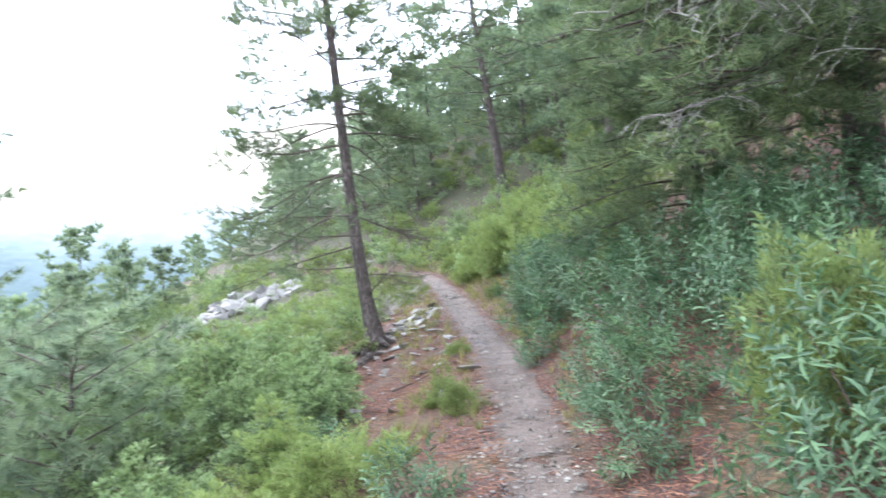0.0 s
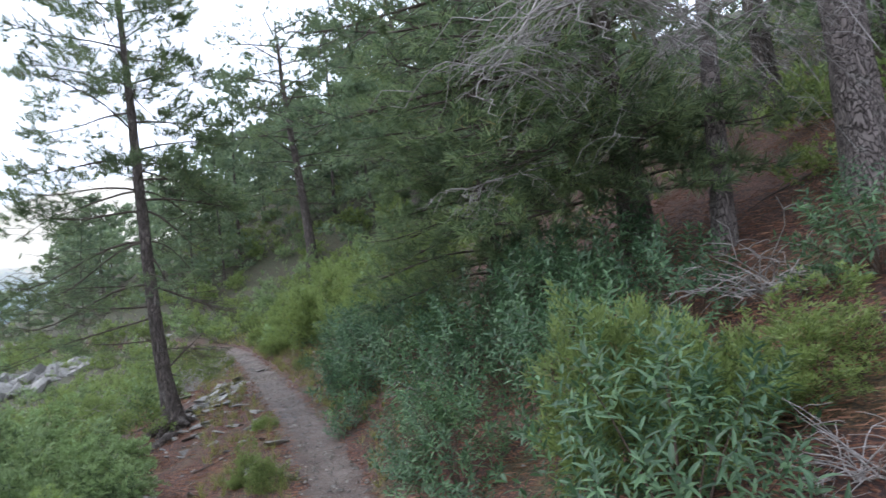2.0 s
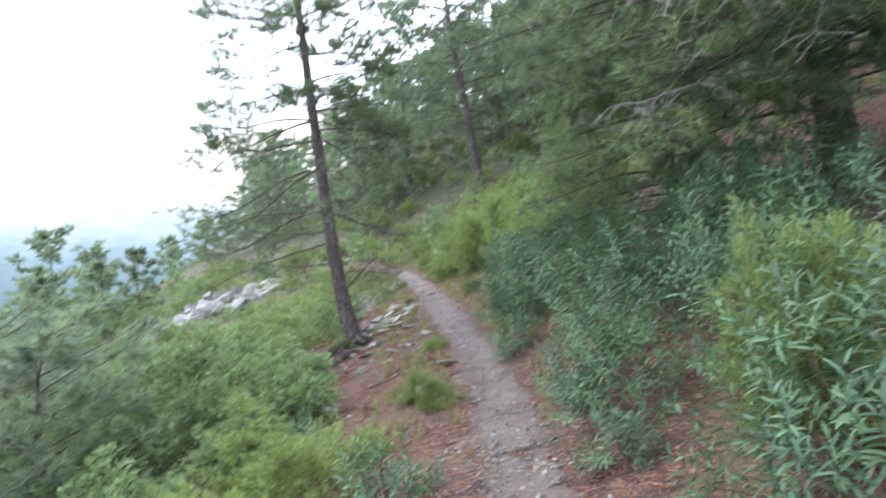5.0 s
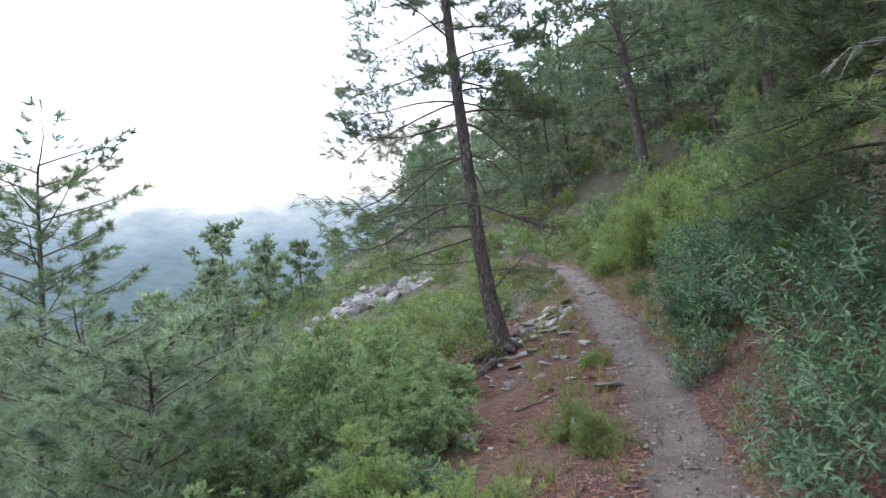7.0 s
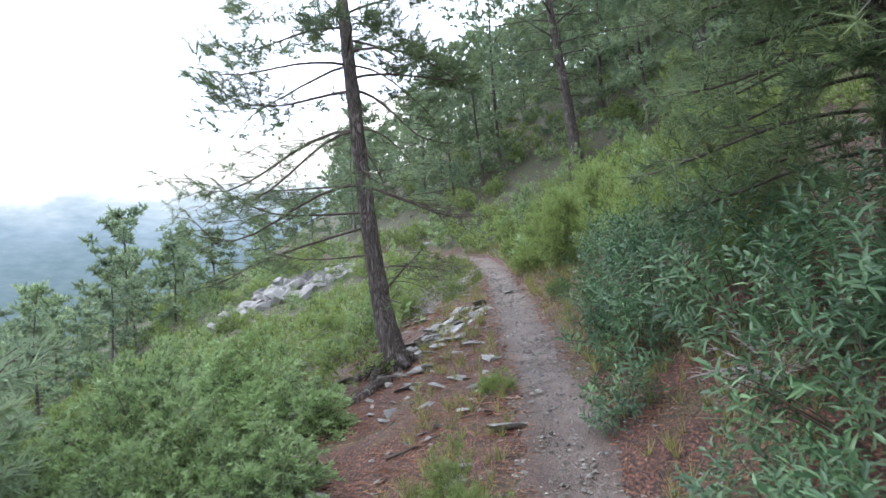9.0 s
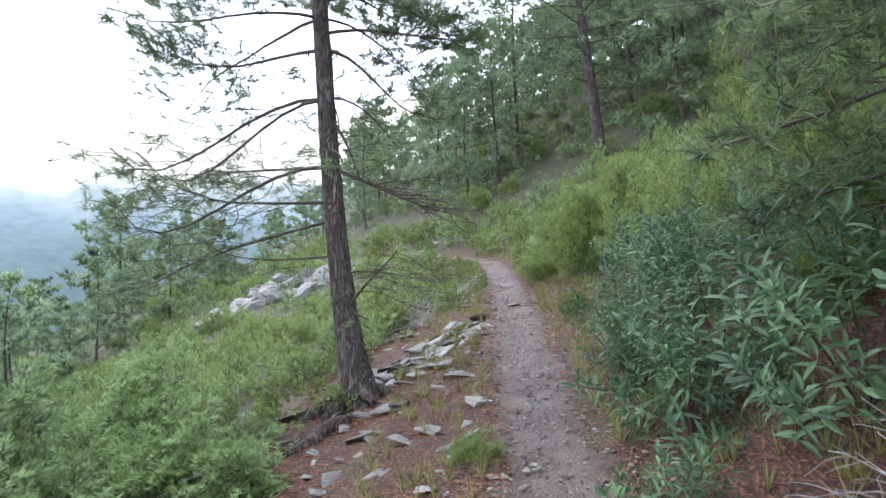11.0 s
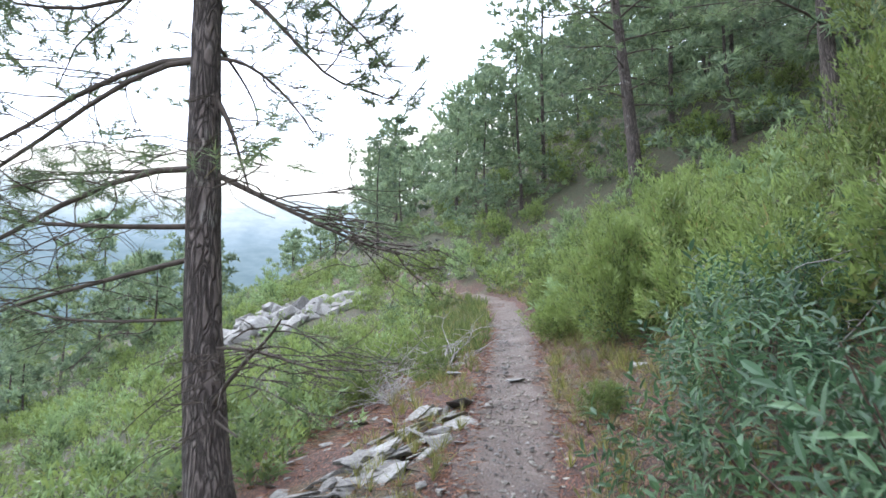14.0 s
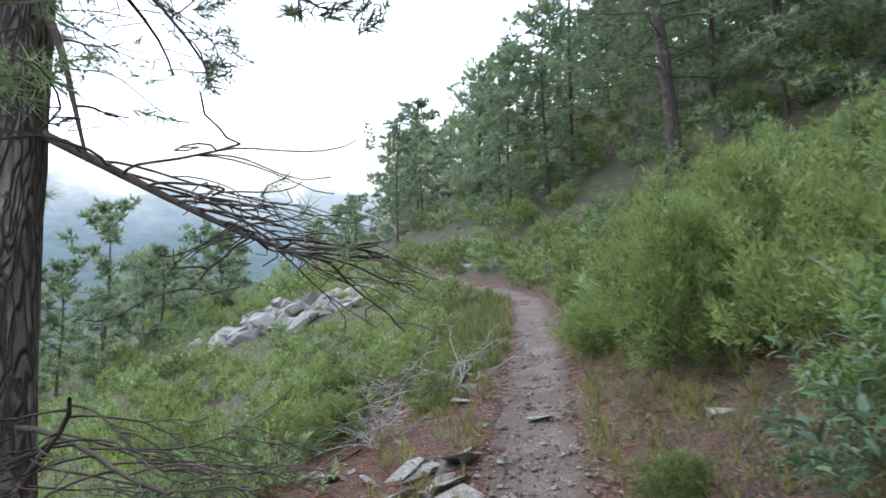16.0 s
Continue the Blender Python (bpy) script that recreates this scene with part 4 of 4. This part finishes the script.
for i in range(26):
    x, y = (-2.3 if i % 2 else -5.4) + 0.8 * r.normal(), (31.0 if i % 2 else 34.6) + 0.8 * r.normal()
    rock(BLOCKS[i % 6], "boulder", x, y, r.uniform(0.1, 0.34), r.uniform(0, 360), (r.uniform(-20, 20), r.uniform(-20, 20)), "grey boulder in the scree above the path", "scree", 1.4)
rock(BLOCKS[2], "white_stone", 1.16, 13.7, 0.1, 20, (0, 0), "small white stone in dry grass", "")
rock(BLOCKS[4], "white_stone", 1.38, 13.1, 0.06, 70, (10, 0), "small white stone under the rockrose", "")
rock(SLABS[1], "stone_step", 0.10, 14.85, 0.13, 30, (0, 0), "dark flat stone set across the path", "")

# ---- a fallen sprig on the path, a fallen branch and roots by the tall pine ----
sprig = Mesh()
rng = np.random.default_rng(150)
for i in range(9):
    a = rng.uniform(0, 6.28)
    leaf_mesh(sprig, np.array([rng.uniform(-0.08, 0.08), rng.normal() * 0.01, 0.012]), np.array([math.cos(a), math.sin(a), 0.15]), np.array([0, 0, 1.0]), 0.07, 0.016)
put(tagged(new("fallen_sprig", sprig.mesh("fallen_sprig", CISTUS, False)), "fresh green rockrose sprig lying on the path", "sprig"), 0.42, 10.5, 10, 1.0, 0.015)
for x, y, turn, ln in ((-1.35, 11.0, 215, 0.8), (-1.0, 12.2, 150, 0.7), (-0.55, 12.7, 320, 0.6), (-1.5, 12.6, 40, 0.9), (-1.3, 14.8, 60, 0.8), (0.95, 12.4, 100, 0.6), (-0.9, 9.2, 70, 0.5), (2.6, 3.4, 20, 0.7), (3.3, 4.2, 80, 0.8), (3.9, 3.6, 140, 0.9), (3.5, 3.3, 30, 0.6), (4.6, 4.8, 60, 1.0), (4.9, 5.4, 160, 0.9), (-0.5, 8.6, 15, 0.45), (-0.75, 10.2, 120, 0.5), (1.2, 13.2, 45, 0.5), (-1.15, 13.4, 100, 0.7)):
    b = Mesh()
    s0 = np.linspace(-0.5, 0.5, 8) * ln
    bx, by = x + s0 * math.cos(radians(turn)), y + s0 * math.sin(radians(turn)) + 0.03 * np.sin(s0 * 9)
    tube(b, np.stack([bx - x, by - y, height(bx, by) - on_ground(x, y) + 0.012], -1), np.linspace(0.014, 0.005, 8), 6, 0.08)
    ob = tagged(new("fallen_stick", b.mesh("fallen_stick", TWIG)), "dark fallen stick on the needle litter", "stick", "fallen sticks")
    ob.matrix_basis = pose(x, y, on_ground(x, y))

log = Mesh()
rng = np.random.default_rng(151)
ls = np.linspace(0, 1, 10)
lx, ly = -1.12 - 0.38 * ls, 11.0 - 0.5 * ls
tube(log, np.stack([lx + 1.4, ly - 10.78, height(lx, ly) - on_ground(-1.4, 10.78) + 0.02 + 0.02 * np.sin(6 * ls)], -1), 0.055 * np.sin(np.pi * (0.2 + 0.75 * ls)) + 0.01, 9, 0.08)
fallen = tagged(new("fallen_log", log.mesh("fallen_log", BARK)), "dark rotting log lying at the foot of the pine", "log")
fallen.matrix_basis = pose(-1.4, 10.78, on_ground(-1.4, 10.78))

# ---- dead brush ----
BRUSH = dead_brush(130, 0.55, 26, "tangle of bleached dead twigs")
for i, (x, y, s) in enumerate([(-0.75, 16.3, 1.3), (2.05, 2.15, 0.6), (1.75, 7.5, 0.8), (-1.4, 15.6, 1.1), (2.4, 12.2, 1.2), (-2.0, 9.9, 0.9), (1.9, 12.9, 1.0), (3.2, 3.9, 1.0), (-1.6, 17.2, 1.2), (-2.6, 14.4, 1.2), (-1.1, 14.9, 0.9), (2.9, 2.0, 0.9), (2.5, 1.75, 0.8), (2.2, 13.4, 1.1), (-2.4, 16.0, 1.0)]):
    ob = BRUSH if i == 0 else copy_thing(BRUSH, Matrix.Identity(4))
    put(ob, x, y, i * 73, s, 0.0)


# ---- what cannot be counted: grass, grit, fallen needles ----
def stuff(name, buf, material, label, category, smooth=False):
    return tagged(new(name, buf.mesh(name, material, smooth)), label, category, kind="stuff")


rng = np.random.default_rng(139)
for mat, count, lab in ((HEATH, 1500, "yellow-green low heath cover of the slopes"), (JUNIPER, 450, "grey-green undergrowth of the slopes")):
    y = 8 + 60 * rng.random(count) ** 1.5
    d = np.where(rng.random(count) < 0.56, -1.7 - 24 * rng.random(count) ** 1.7, 2.8 + 20 * rng.random(count) ** 1.3)
    d = np.where((y < 13) & (d < 0), d - 1.6, d)
    x = path_x(y) + d
    cover = Mesh()
    k = np.repeat(np.arange(count), 9)
    wide, tall = rng.uniform(0.18, 0.5, count)[k], rng.uniform(0.12, 0.42, count)[k]
    off = rng.normal(size=(len(k), 2)) * 0.5
    px, py_ = x[k] + off[:, 0] * wide, y[k] + off[:, 1] * wide
    dome_z = np.clip(1 - 0.6 * (off**2).sum(1), 0.1, 1) * tall
    fronds(cover, np.stack([px, py_, height(px, py_) + dome_z], -1), np.stack([off[:, 0], off[:, 1], np.full(len(k), 0.8)], -1), 9, 0.22, (0.070, 0.028), 0.24, 1.0, 0.0)
    stuff("undergrowth", cover, mat, lab, "undergrowth")

rng = np.random.default_rng(140)
g = Mesh()
n = 1500
y = rng.uniform(6, 26, n)
d = np.where(rng.random(n) < 0.5, rng.uniform(0.34, 1.3, n), -rng.uniform(0.36, 1.2, n) - 2.0 * (rng.random(n) < 0.3))
x = path_x(y) + d
at = np.stack([x, y, height(x, y)], -1)
needles(g, at, np.tile([0, 0, 1.0], (n, 1)), 16, 0.17, 0.006, 0.4, 0.0)
stuff("grass", g, GRASS, "dry and green grass tufts along the path", "grass")

g = Mesh()
n = 800
y = rng.uniform(11.5, 19, n)
x = path_x(y) + rng.uniform(0.36, 1.9, n)
straw = Mesh()
needles(straw, np.stack([x, y, height(x, y)], -1), np.tile([0, 0, 1.0], (n, 1)), 14, 0.10, 0.007, 1.0, 0.0)
stuff("straw", straw, wood_material("straw", (0.16, 0.12, 0.06), (0.34, 0.27, 0.16)), "pale dry grass on the bank beside the path", "grass")
n = 380
y = rng.uniform(16.5, 25, n)
x = path_x(y) - rng.uniform(0.32, 1.7, n)
needles(g, np.stack([x, y, height(x, y)], -1), np.tile([0, 0, 1.0], (n, 1)), 16, 0.26, 0.010, 0.4, 0.0)
stuff("grass", g, HEATH, "bright green grass beside the far path", "grass")

n = 13000
y = rng.uniform(1.5, 20, n)
d = rng.normal(size=n) * 0.33 - 0.03 - 1.4 * (rng.random(n) < 0.12) * rng.random(n)
x = path_x(y) + d
s = 0.005 + 0.024 * rng.random(n) ** 4 + 0.022 * (rng.random(n) < 0.06) * rng.random(n)
ang = rng.uniform(0, 6.28, n)
c0 = np.stack([x, y, height(x, y) + 0.004 - 0.016 * np.clip(1 - (d / 0.3) ** 2, 0, 1)], -1)
corner = np.array([[1, 0.1, 0], [0.2, 0.8, 0], [-0.9, 0.3, 0], [-0.3, -0.8, 0], [0.5, 0.1, 0.5], [-0.35, 0.2, 0.45]])
q = corner[None] * s[:, None, None] * rng.uniform(0.6, 1.3, (n, 6, 1))
q = np.stack([q[..., 0] * np.cos(ang)[:, None] - q[..., 1] * np.sin(ang)[:, None], q[..., 0] * np.sin(ang)[:, None] + q[..., 1] * np.cos(ang)[:, None], q[..., 2]], -1) + c0[:, None]
tri = np.array([[0, 1, 4], [1, 5, 4], [1, 2, 5], [2, 3, 5], [3, 4, 5], [3, 0, 4]])
gr = Mesh()
gr.add(q, (np.arange(n)[:, None, None] * 6 + tri[None]).reshape(-1, 3))
stuff("grit", gr, GRIT, "small grey stones scattered on the footpath", "gravel")

n = 38000
y = rng.uniform(1.5, 19, n)
d = np.where(rng.random(n) < 0.55, -rng.uniform(0.22, 2.2, n), rng.uniform(0.25, 2.6, n))
x = path_x(y) + d
at = np.stack([x, y, height(x, y) + 0.012], -1)
far_bank = rng.random(n) < 0.25
at[far_bank] = np.stack([rng.uniform(2.2, 6.5, n), rng.uniform(2.0, 8.0, n), np.zeros(n)], -1)[far_bank]
at[far_bank, 2] = height(at[far_bank, 0], at[far_bank, 1]) + 0.02
fl = Mesh()
needles(fl, at, np.stack([rng.normal(size=n), rng.normal(size=n), np.zeros(n)], -1), 1, 0.12, 0.007, 0.12, 0.0)
FALLEN = wood_material("fallen_needles", (0.13, 0.050, 0.028), (0.36, 0.19, 0.11))
stuff("fallen_needles", fl, FALLEN, "fallen red-brown pine needles on the bank", "litter")
